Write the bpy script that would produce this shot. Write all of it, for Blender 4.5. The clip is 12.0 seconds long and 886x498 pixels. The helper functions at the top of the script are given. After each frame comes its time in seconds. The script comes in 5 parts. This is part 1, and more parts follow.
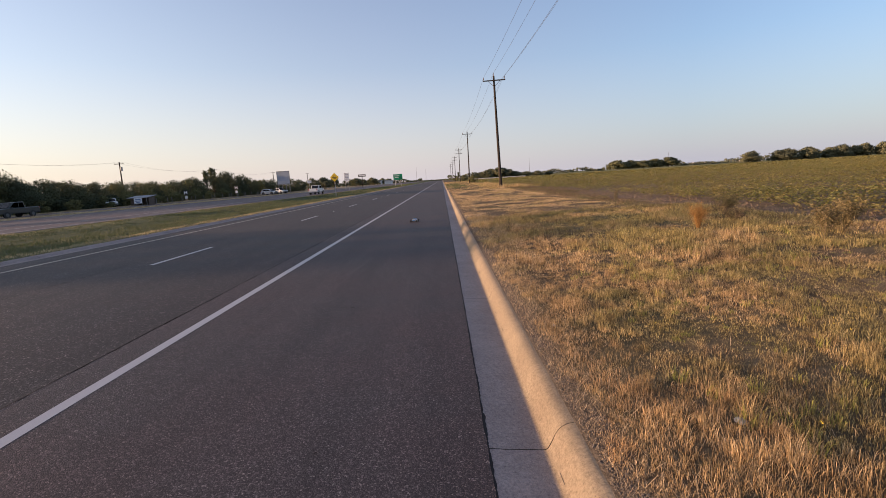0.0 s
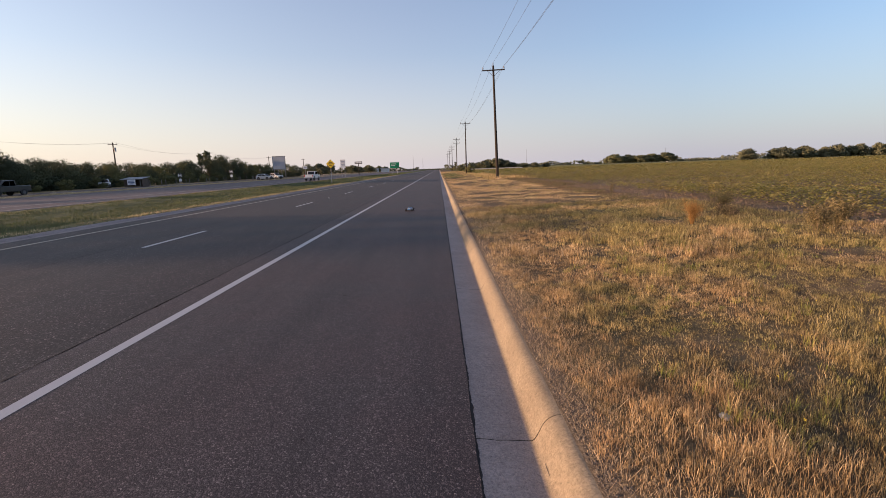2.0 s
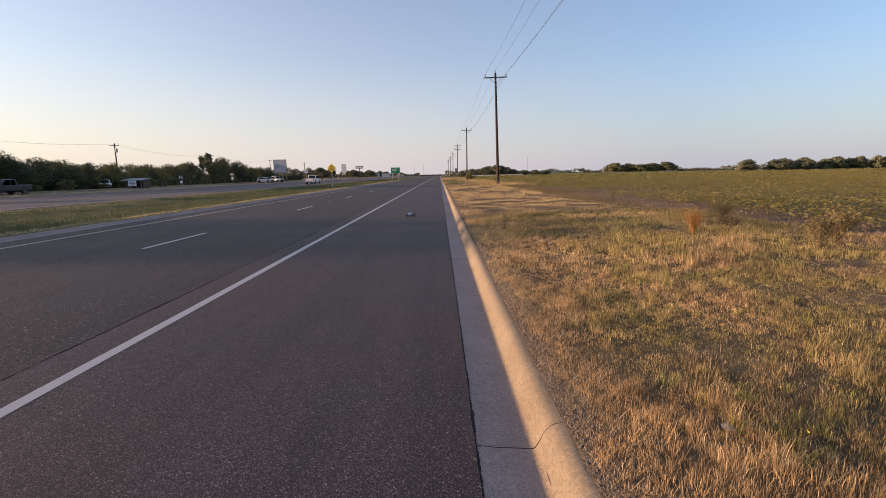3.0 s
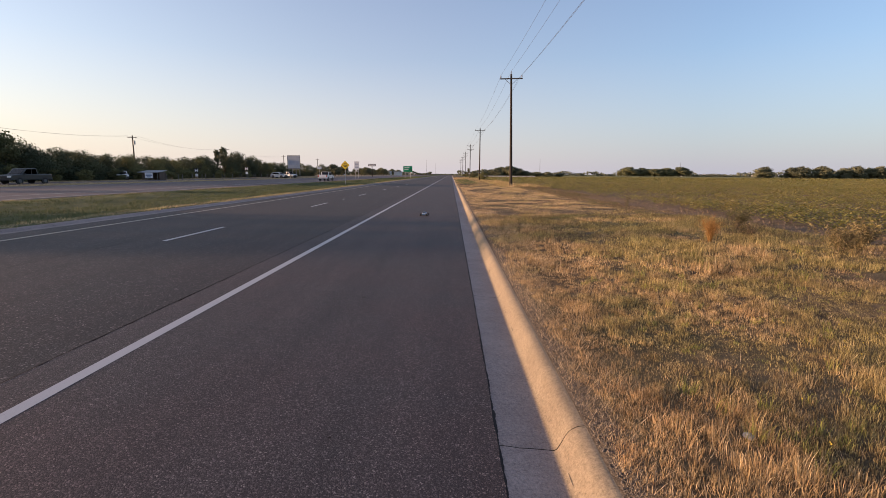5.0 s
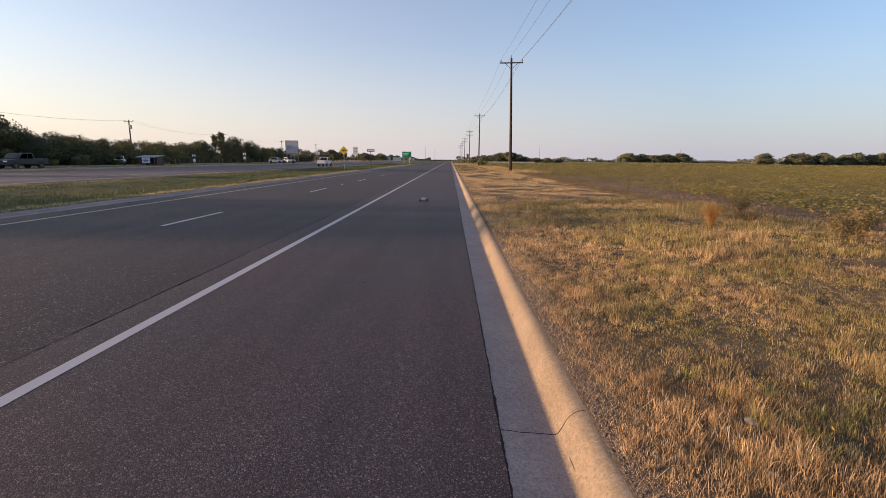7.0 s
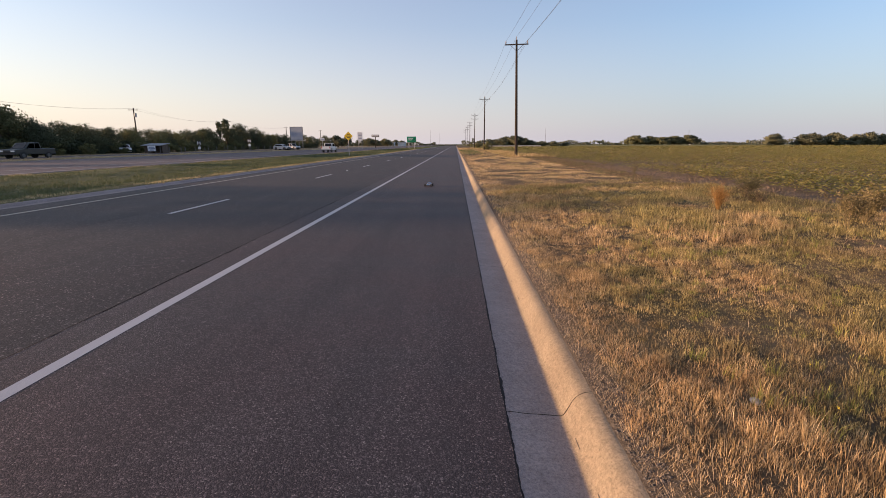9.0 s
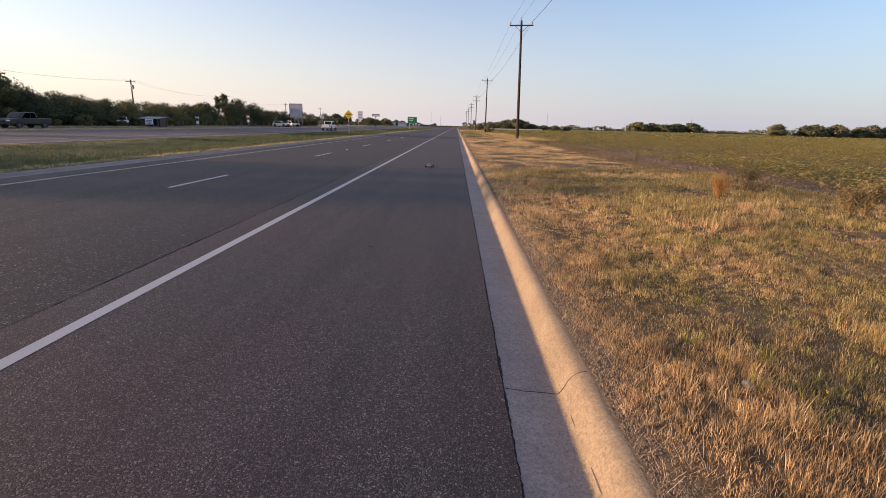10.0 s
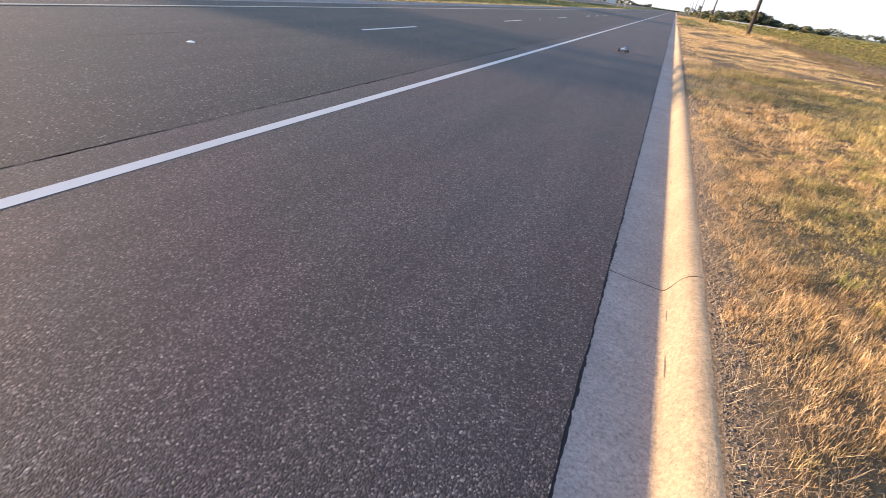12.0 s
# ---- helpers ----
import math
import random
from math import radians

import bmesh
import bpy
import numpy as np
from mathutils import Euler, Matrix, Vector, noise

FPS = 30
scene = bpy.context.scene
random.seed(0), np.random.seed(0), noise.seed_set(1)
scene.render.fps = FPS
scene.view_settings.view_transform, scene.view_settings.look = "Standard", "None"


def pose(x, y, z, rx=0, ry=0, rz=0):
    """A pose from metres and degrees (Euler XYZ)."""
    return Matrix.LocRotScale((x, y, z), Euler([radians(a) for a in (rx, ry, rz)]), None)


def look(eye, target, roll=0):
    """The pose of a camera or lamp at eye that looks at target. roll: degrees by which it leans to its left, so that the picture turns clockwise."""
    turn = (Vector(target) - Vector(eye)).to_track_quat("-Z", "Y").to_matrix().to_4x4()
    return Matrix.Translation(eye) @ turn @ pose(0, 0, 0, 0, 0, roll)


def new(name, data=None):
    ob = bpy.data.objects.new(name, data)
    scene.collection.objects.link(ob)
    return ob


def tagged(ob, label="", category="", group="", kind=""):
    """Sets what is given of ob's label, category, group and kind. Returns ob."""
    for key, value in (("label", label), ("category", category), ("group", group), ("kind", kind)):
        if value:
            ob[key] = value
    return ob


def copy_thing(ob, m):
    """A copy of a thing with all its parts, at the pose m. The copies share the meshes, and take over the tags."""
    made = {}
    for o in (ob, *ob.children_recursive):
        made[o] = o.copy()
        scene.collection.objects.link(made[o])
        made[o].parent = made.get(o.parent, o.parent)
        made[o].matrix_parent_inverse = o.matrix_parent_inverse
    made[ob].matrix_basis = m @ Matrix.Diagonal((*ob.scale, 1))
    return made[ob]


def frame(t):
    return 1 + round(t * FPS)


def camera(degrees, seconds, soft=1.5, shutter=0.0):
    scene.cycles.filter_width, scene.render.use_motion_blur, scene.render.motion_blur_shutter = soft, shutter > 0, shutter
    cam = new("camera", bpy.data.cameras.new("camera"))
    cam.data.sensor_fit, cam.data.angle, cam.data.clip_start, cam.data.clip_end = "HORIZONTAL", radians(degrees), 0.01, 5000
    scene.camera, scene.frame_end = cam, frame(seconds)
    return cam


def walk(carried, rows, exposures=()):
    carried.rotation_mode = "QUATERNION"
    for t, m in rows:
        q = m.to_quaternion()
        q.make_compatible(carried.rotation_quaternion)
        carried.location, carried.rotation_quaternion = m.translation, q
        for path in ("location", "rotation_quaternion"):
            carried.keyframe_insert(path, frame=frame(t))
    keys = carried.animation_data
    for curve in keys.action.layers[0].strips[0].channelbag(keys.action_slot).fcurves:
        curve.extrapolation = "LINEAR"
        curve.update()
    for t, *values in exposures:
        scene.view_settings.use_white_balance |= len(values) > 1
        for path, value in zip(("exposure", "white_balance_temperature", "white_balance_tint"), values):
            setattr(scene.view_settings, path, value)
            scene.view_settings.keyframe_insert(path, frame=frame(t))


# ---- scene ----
cam = camera(86.1, 12.0, soft=0.88, shutter=0.15)
PATH = [
    (0, (0.063, -0.403, 1.747), (0.049, 1.575, 1.456), -3.5),
    (0.5, (0.068, -0.4, 1.745), (0.046, 1.576, 1.437), -2.1),
    (1, (0.067, -0.402, 1.746), (0.069, 1.573, 1.427), -1.8),
    (1.5, (0.075, -0.389, 1.744), (0.08, 1.584, 1.419), -2.3),
    (2, (0.083, -0.39, 1.747), (0.088, 1.581, 1.412), -2.0),
    (2.5, (0.083, -0.39, 1.747), (0.092, 1.587, 1.442), -1.1),
    (3, (0.057, -0.386, 1.744), (0.065, 1.589, 1.433), -1.1),
    (3.5, (-0.027, -0.4, 1.751), (-0.058, 1.573, 1.424), 0.7),
    (3.7, (-0.04, -0.404, 1.754), (-0.098, 1.571, 1.443), 0.9),
    (5.5, (-0.073, -0.468, 1.782), (-0.099, 1.507, 1.466), 0.2),
    (6, (-0.068, -0.44, 1.762), (-0.096, 1.531, 1.425), 0.1),
    (6.5, (-0.082, -0.451, 1.771), (-0.118, 1.517, 1.418), 0.6),
    (7, (-0.087, -0.421, 1.757), (-0.115, 1.544, 1.387), 0.5),
    (9, (-0.082, -0.429, 1.751), (-0.135, 1.523, 1.32), -0.2),
    (9.5, (-0.09, -0.433, 1.745), (-0.154, 1.515, 1.295), 0.2),
    (10, (-0.117, -0.468, 1.734), (-0.159, 1.467, 1.231), 1.4),
    (10.5, (-0.075, -0.479, 1.724), (-0.198, 1.426, 1.129), 3.4),
    (11, (0.087, -0.445, 1.695), (-0.068, 1.419, 0.988), 3.6),
    (11.5, (0.135, -0.479, 1.658), (-0.156, 1.306, 0.803), 6.2),
    (12, (0.139, -0.644, 1.605), (-0.446, 0.992, 0.614), 8.6),
]
EXPOSURES = [(0, 1.05, 6280, 22), (9, 1.08, 6280, 22), (10, 1.18, 6280, 22), (10.5, 1.27, 6280, 22), (11, 1.55, 6150, 18), (11.5, 1.95, 5880, 12), (12, 2.12, 5700, 11)]
walk(cam, [(t, look(eye, target, roll)) for t, eye, target, roll in PATH], EXPOSURES)

# ---------------------------------------------------------------- light
SUN_FROM = Vector((-0.989, -0.105, 0.105)).normalized()
HAZE_COLORS = [(0.0, (0.385, 0.395, 0.435)), (0.45, (0.515, 0.492, 0.485)), (1.0, (0.665, 0.605, 0.505))]
HAZE_AMOUNT = [(0.0, (0.85,) * 3), (0.06, (0.68,) * 3), (0.22, (0.3,) * 3), (0.38, (0.2,) * 3), (1.0, (0.36,) * 3)]
SKY_TINT = [(0.0, (0.57, 0.74, 0.87)), (0.45, (0.78, 0.84, 0.93)), (1.0, (0.97, 0.98, 1.0))]
world = bpy.data.worlds.new("evening_sky")
scene.world = world
world.use_nodes = True
wn = world.node_tree.nodes
sky = wn.new("ShaderNodeTexSky")
sky.sky_type = "NISHITA"
sky.sun_disc = False
sky.sun_elevation = math.asin(SUN_FROM.z)
sky.sun_rotation = math.atan2(SUN_FROM.x, SUN_FROM.y)
sky.air_density, sky.dust_density, sky.ozone_density = 1.0, 0.9, 1.6
wn["Background"].inputs["Strength"].default_value = 0.172
wl = world.node_tree.links


def sky_ramp(fac, stops):
    r = wn.new("ShaderNodeValToRGB")
    e = r.color_ramp.elements
    while len(e) < len(stops):
        e.new(0.5)
    for el, (p, c) in zip(e, stops):
        el.position, el.color = p, (*c, 1)
    wl.new(fac, r.inputs["Fac"])
    return r.outputs["Color"]


# evening haze: thickest at the horizon, cream towards the sun and rosy grey away from it
sky_way = wn.new("ShaderNodeTexCoord")
sky_axes = wn.new("ShaderNodeSeparateXYZ")
wl.new(sky_way.outputs["Generated"], sky_axes.inputs[0])
side = wn.new("ShaderNodeMapRange")
side.inputs["From Min"].default_value, side.inputs["From Max"].default_value = 0.45, -0.8
wl.new(sky_axes.outputs[0], side.inputs["Value"])
haze_color = sky_ramp(side.outputs[0], HAZE_COLORS)
haze_amount = sky_ramp(sky_axes.outputs[2], HAZE_AMOUNT)
bright = wn.new("ShaderNodeVectorMath")
bright.operation = "SCALE"
bright.inputs["Scale"].default_value = 4.0
wl.new(haze_color, bright.inputs[0])
haze = wn.new("ShaderNodeMix")
haze.data_type, haze.blend_type = "RGBA", "MIX"
wl.new(haze_amount, haze.inputs[0])
deep = wn.new("ShaderNodeMix")
deep.data_type, deep.blend_type = "RGBA", "MULTIPLY"
deep.inputs[0].default_value = 1.0
wl.new(sky.outputs["Color"], deep.inputs[6])
wl.new(sky_ramp(side.outputs[0], SKY_TINT), deep.inputs[7])
wl.new(deep.outputs[2], haze.inputs[6])
wl.new(bright.outputs[0], haze.inputs[7])
wl.new(haze.outputs[2], wn["Background"].inputs["Color"])

sun_data = bpy.data.lights.new("sun", "SUN")
sun_data.energy, sun_data.angle, sun_data.color = 4.8, radians(1.3), (1.0, 0.64, 0.36)
sun = new("sun", sun_data)
sun.matrix_world = look((-60, 0, 40), Vector((-60, 0, 40)) - SUN_FROM)


# ---------------------------------------------------------------- materials
class Mat:
    """A node material and short ways to wire it."""

    def __init__(self, name, rough=0.8, metal=0.0, spec=0.4):
        self.m = bpy.data.materials.new(name)
        self.m.use_nodes = True
        self.t = self.m.node_tree
        self.b = self.t.nodes["Principled BSDF"]
        self.b.inputs["Roughness"].default_value = rough
        self.b.inputs["Metallic"].default_value = metal
        self.b.inputs["Specular IOR Level"].default_value = spec

    def node(self, kind, **values):
        n = self.t.nodes.new(kind)
        for k, v in values.items():
            n.inputs[k].default_value = v
        return n

    def link(self, a, b):
        self.t.links.new(a, b)

    def where(self, scale=(1, 1, 1)):
        g = self.t.nodes.new("ShaderNodeNewGeometry")
        mp = self.node("ShaderNodeMapping")
        mp.inputs["Scale"].default_value = scale
        self.link(g.outputs["Position"], mp.inputs["Vector"])
        return mp.outputs["Vector"]

    def noise(self, scale, detail=3.0, rough=0.55, vec=None):
        n = self.node("ShaderNodeTexNoise", Scale=scale, Detail=detail, Roughness=rough)
        self.link(vec or self.where(), n.inputs["Vector"])
        return n.outputs["Fac"]

    def ramp(self, fac, stops):
        r = self.t.nodes.new("ShaderNodeValToRGB")
        e = r.color_ramp.elements
        while len(e) < len(stops):
            e.new(0.5)
        for el, (p, c) in zip(e, stops):
            el.position = p
            el.color = (*c, 1) if len(c) == 3 else (c[0], c[0], c[0], 1)
        self.link(fac, r.inputs["Fac"])
        return r.outputs["Color"]

    def math(self, op, a, b=0.0, clamp=False):
        n = self.t.nodes.new("ShaderNodeMath")
        n.operation, n.use_clamp = op, clamp
        for s, v in zip(n.inputs, (a, b)):
            if isinstance(v, (int, float)):
                s.default_value = v
            else:
                self.link(v, s)
        return n.outputs[0]

    def mix(self, fac, a, b, kind="MIX"):
        n = self.t.nodes.new("ShaderNodeMix")
        n.data_type, n.blend_type = "RGBA", kind
        for s, v in ((n.inputs[0], fac), (n.inputs[6], a), (n.inputs[7], b)):
            if isinstance(v, (int, float)):
                s.default_value = v
            elif isinstance(v, tuple):
                s.default_value = (*v, 1)
            else:
                self.link(v, s)
        return n.outputs[2]

    def axis(self, i):
        g = self.t.nodes.new("ShaderNodeNewGeometry")
        s = self.t.nodes.new("ShaderNodeSeparateXYZ")
        self.link(g.outputs["Position"], s.inputs[0])
        return s.outputs[i]

    def island(self):
        return self.t.nodes.new("ShaderNodeNewGeometry").outputs["Random Per Island"]

    def each(self):
        return self.t.nodes.new("ShaderNodeObjectInfo").outputs["Random"]

    def color(self, c):
        if isinstance(c, tuple):
            self.b.inputs["Base Color"].default_value = (*c, 1)
        else:
            self.link(c, self.b.inputs["Base Color"])
        return self

    def bump(self, height, strength=0.4, dist=0.01):
        n = self.node("ShaderNodeBump", Strength=strength, Distance=dist)
        self.link(height, n.inputs["Height"])
        self.link(n.outputs[0], self.b.inputs["Normal"])
        return self

    def see_through(self, amount, color):
        """Leaves let some light through."""
        tr = self.t.nodes.new("ShaderNodeBsdfTranslucent")
        if isinstance(color, tuple):
            tr.inputs[0].default_value = (*color, 1)
        else:
            self.link(color, tr.inputs[0])
        mx = self.node("ShaderNodeMixShader", Fac=amount)
        self.link(self.b.outputs[0], mx.inputs[1])
        self.link(tr.outputs[0], mx.inputs[2])
        self.link(mx.outputs[0], self.t.nodes["Material Output"].inputs["Surface"])
        return self


def plain(name, c, rough=0.6, metal=0.0, vary=0.25, scale=6.0, spec=0.4):
    """A painted or bare surface with blotches and fine grain."""
    m = Mat(name, rough, metal, spec)
    a = m.noise(scale, 4)
    b = m.noise(scale * 9, 2)
    f = m.math("ADD", m.math("MULTIPLY", a, 0.7), m.math("MULTIPLY", b, 0.3))
    lo, hi = tuple(v * (1 - vary) for v in c), tuple(min(1, v * (1 + vary)) for v in c)
    m.color(m.ramp(f, [(0.3, lo), (0.7, hi)]))
    m.bump(b, 0.15, 0.003)
    return m.m


def asphalt(name, dark, light, red, chips=120.0):
    m = Mat(name, 0.76, 0, 0.38)
    vec = m.where()
    vor = m.node("ShaderNodeTexVoronoi", Scale=chips)
    m.link(vec, vor.inputs["Vector"])
    chip = m.node("ShaderNodeSeparateColor")
    m.link(vor.outputs["Color"], chip.inputs[0])
    stones = m.ramp(chip.outputs[0], [(0.0, tuple(v * 0.6 for v in dark)), (0.35, dark), (0.65, tuple(v * 1.5 for v in dark)), (0.88, light), (0.955, tuple(v * 1.5 for v in light)), (0.98, (0.14, 0.128, 0.122)), (1.0, (0.22, 0.2, 0.19))])
    streak = m.noise(1.0, 4, 0.6, m.where((1.7, 0.12, 1)))
    blot = m.noise(0.35, 5, 0.6)
    base = m.mix(m.ramp(blot, [(0.42, (0,)), (0.62, (1,))]), stones, m.mix(1.0, stones, red, "MULTIPLY"))
    base = m.mix(1.0, base, m.ramp(streak, [(0.3, (0.74, 0.74, 0.76)), (0.7, (1.18, 1.15, 1.14))]), "MULTIPLY")
    oil = m.noise(3.1, 5, 0.7)
    base = m.mix(m.ramp(oil, [(0.66, (0,)), (0.76, (0.5,))]), base, tuple(v * 0.5 for v in dark))
    m.color(base)
    h = m.math("ADD", m.math("MULTIPLY", vor.outputs["Distance"], -1.0), m.math("MULTIPLY", m.noise(24, 3), 0.6))
    m.bump(h, 0.42, 0.004)
    return m.m


M_SHOULDER = asphalt("shoulder_asphalt", (0.0305, 0.0252, 0.027), (0.079, 0.0665, 0.0685), (1.14, 0.97, 0.95))
M_LANE = asphalt("lane_asphalt", (0.0175, 0.0142, 0.0148), (0.048, 0.04, 0.0405), (1.16, 0.97, 0.94), 75.0)
M_FAR_ROAD = asphalt("far_asphalt", (0.05, 0.0405, 0.042), (0.112, 0.092, 0.094), (1.25, 0.96, 0.92))
M_CRACK = plain("crack_filler", (0.018, 0.015, 0.015), 0.95)


def concrete():
    m = Mat("kerb_concrete", 0.85, 0, 0.3)
    a, b, c = m.noise(1.3, 5, 0.65), m.noise(60, 3, 0.6), m.noise(9, 4, 0.7)
    col = m.ramp(a, [(0.3, (0.248, 0.2, 0.19)), (0.7, (0.332, 0.276, 0.26))])
    col = m.mix(m.ramp(c, [(0.5, (0,)), (0.75, (0.4,))]), col, (0.195, 0.168, 0.156))
    pits = m.ramp(m.noise(140, 2), [(0.25, (0.45, 0.43, 0.42)), (0.36, (1, 1, 1))])
    col = m.mix(1.0, col, pits, "MULTIPLY")
    speck = m.ramp(m.noise(55, 4, 0.8), [(0.3, (0.6, 0.59, 0.58)), (0.48, (1.0, 1.0, 1.0)), (0.68, (1.32, 1.3, 1.26))])
    col = m.mix(1.0, col, speck, "MULTIPLY")
    worn = m.ramp(m.noise(26, 4, 0.75), [(0.36, (0.86, 0.855, 0.86)), (0.5, (1.0, 1.0, 1.0)), (0.66, (1.1, 1.09, 1.08))])
    col = m.mix(1.0, col, worn, "MULTIPLY")
    # sunlit tone put into the kerb face's colour: darker, yellower than the pan
    face = m.math("MULTIPLY", m.math("SUBTRACT", m.axis(0), 0.608), 40.0, True)
    col = m.mix(face, col, m.mix(1.0, col, (0.77, 0.76, 0.57), "MULTIPLY"))
    tone = m.math("ADD", m.math("MULTIPLY", m.each(), 0.22), 0.89)
    col = m.mix(1.0, col, m.ramp(tone, [(0.0, (0, 0, 0)), (1.0, (1, 1, 1))]), "MULTIPLY")
    m.color(col)
    m.bump(m.math("ADD", b, m.math("MULTIPLY", m.noise(170, 3, 0.7), 0.9)), 0.9, 0.006)
    return m.m


M_CONCRETE = concrete()
M_GOUGE = plain("dirty_chip", (0.07, 0.058, 0.05), 0.95)


def line_paint(name, c):
    m = Mat(name, 0.6)
    wear = m.ramp(m.noise(45, 4, 0.7), [(0.22, (0.14, 0.13, 0.13)), (0.36, c)])
    m.color(m.mix(m.ramp(m.noise(0.8, 3), [(0.4, (0,)), (0.8, (0.35,))]), wear, tuple(v * 0.72 for v in c)))
    m.bump(m.noise(90, 3), 0.4, 0.004)
    return m.m


M_WHITE_LINE = line_paint("white_line_paint", (0.41, 0.395, 0.405))
M_YELLOW_LINE = line_paint("yellow_line_paint", (0.36, 0.32, 0.26))


def ground_material():
    m = Mat("earth", 0.95, 0, 0.15)
    x = m.axis(0)
    big, mid, fine = m.noise(0.25, 5, 0.6), m.noise(2.2, 5, 0.65), m.noise(30, 4, 0.7)
    straw = m.ramp(mid, [(0.3, (0.06, 0.045, 0.03)), (0.55, (0.125, 0.092, 0.056)), (0.75, (0.2, 0.145, 0.085))])
    green = m.ramp(mid, [(0.3, (0.075, 0.08, 0.03)), (0.7, (0.16, 0.14, 0.06))])
    soil = m.ramp(mid, [(0.3, (0.115, 0.081, 0.052)), (0.7, (0.21, 0.152, 0.1))])
    crop = m.ramp(big, [(0.35, (0.22, 0.19, 0.06)), (0.65, (0.165, 0.16, 0.05))])
    verge = m.mix(m.ramp(big, [(0.45, (0,)), (0.65, (0.6,))]), straw, green)
    # far across the field the plants close over the soil
    far = m.math("MULTIPLY", m.math("SUBTRACT", x, 30.0), 0.03, True)
    along = m.math("MULTIPLY", m.math("SUBTRACT", m.axis(1), 70.0), 0.02, True)
    far = m.math("MAXIMUM", far, along)
    field = m.mix(far, soil, crop)
    f = m.math("MULTIPLY", m.math("SUBTRACT", m.math("ADD", x, m.math("MULTIPLY", big, 2.0)), 8.9), 1.6, True)
    right = m.mix(f, verge, field)
    bare = m.math("MULTIPLY", m.math("SUBTRACT", m.math("ADD", m.math("MULTIPLY", mid, 0.6), 0.82), x), 5.0, True)
    grit = m.ramp(m.noise(120, 3, 0.6), [(0.35, (0.045, 0.038, 0.032)), (0.6, (0.085, 0.072, 0.06)), (0.74, (0.2, 0.175, 0.145))])
    right = m.mix(bare, right, grit)
    median = m.mix(m.ramp(mid, [(0.5, (0,)), (0.8, (0.6,))]), m.ramp(mid, [(0.3, (0.05, 0.065, 0.028)), (0.7, (0.10, 0.11, 0.05))]), straw)
    bleached = m.ramp(mid, [(0.3, (0.24, 0.185, 0.11)), (0.7, (0.36, 0.285, 0.175))])
    median = m.mix(m.math("MULTIPLY", m.math("SUBTRACT", -44.8, x), 2.0, True), median, bleached)
    l = m.math("MULTIPLY", m.math("SUBTRACT", -5.0, x), 1.0, True)
    col = m.mix(l, right, median)
    col = m.mix(1.0, col, m.ramp(fine, [(0.3, (0.6, 0.6, 0.6)), (0.7, (1.25, 1.25, 1.25))]), "MULTIPLY")
    m.color(col)
    m.bump(m.math("ADD", fine, mid), 0.9, 0.03)
    return m.m


M_EARTH = ground_material()


def grass_material(name, stops, greens, green_at, band=False, through_blade=0.3):
    """Blades: each its own tone, in patches of dry and green."""
    m = Mat(name, 0.75, 0, 0.2)
    dry = m.ramp(m.island(), stops)
    grn = m.ramp(m.island(), greens)
    patch = m.noise(0.75, 4, 0.6)
    if band:
        y = m.axis(1)
        # greener from 8 to 19.5 m: green grass plus tree shade put into colour
        up = m.math("MULTIPLY", m.math("SUBTRACT", y, 8.0), 0.35, True)
        down = m.math("MULTIPLY", m.math("SUBTRACT", 19.5, y), 0.3, True)
        patch = m.math("ADD", patch, m.math("MULTIPLY", m.math("MULTIPLY", up, down), 0.085))
    if band:
        away = m.math("MULTIPLY", m.math("SUBTRACT", m.axis(0), 1.3), 0.35, True)
        patch = m.math("ADD", patch, m.math("MULTIPLY", m.math("SUBTRACT", away, 0.66), 0.1))
        close = m.math("MULTIPLY", m.math("SUBTRACT", 6.5, y), 0.3, True)
        patch = m.math("ADD", patch, m.math("MULTIPLY", m.math("MULTIPLY", close, away), 0.22))
        clump = m.math("MULTIPLY", m.math("SUBTRACT", m.noise(5.5, 3, 0.6), 0.5), 0.34)
        patch = m.math("ADD", patch, clump)
    k = m.ramp(patch, [(green_at - 0.06, (0,)), (green_at + 0.1, (0.85,))])
    col = m.mix(k, dry, grn)
    if band:
        rust = m.ramp(m.noise(1.1, 4, 0.65), [(0.49, (0,)), (0.67, (0.48,))])
        rust = m.math("MULTIPLY", rust, m.math("SUBTRACT", 1.0, m.math("MULTIPLY", away, 0.75)))
        col = m.mix(rust, col, m.ramp(m.island(), [(0.0, (0.2, 0.115, 0.065)), (0.6, (0.36, 0.225, 0.125)), (1.0, (0.48, 0.34, 0.2))]))
    col = m.mix(1.0, col, m.ramp(m.noise(0.5, 3), [(0.35, (0.82, 0.78, 0.76)), (0.65, (1.12, 1.08, 1.0))]), "MULTIPLY")
    if band:
        tone = m.ramp(m.noise(3.4, 4, 0.65), [(0.36, (0.74, 0.72, 0.7)), (0.5, (1.12, 1.1, 1.08)), (0.64, (1.34, 1.32, 1.28))])
        col = m.mix(1.0, col, tone, "MULTIPLY")
    m.color(col)
    m.see_through(through_blade, col)
    return m.m


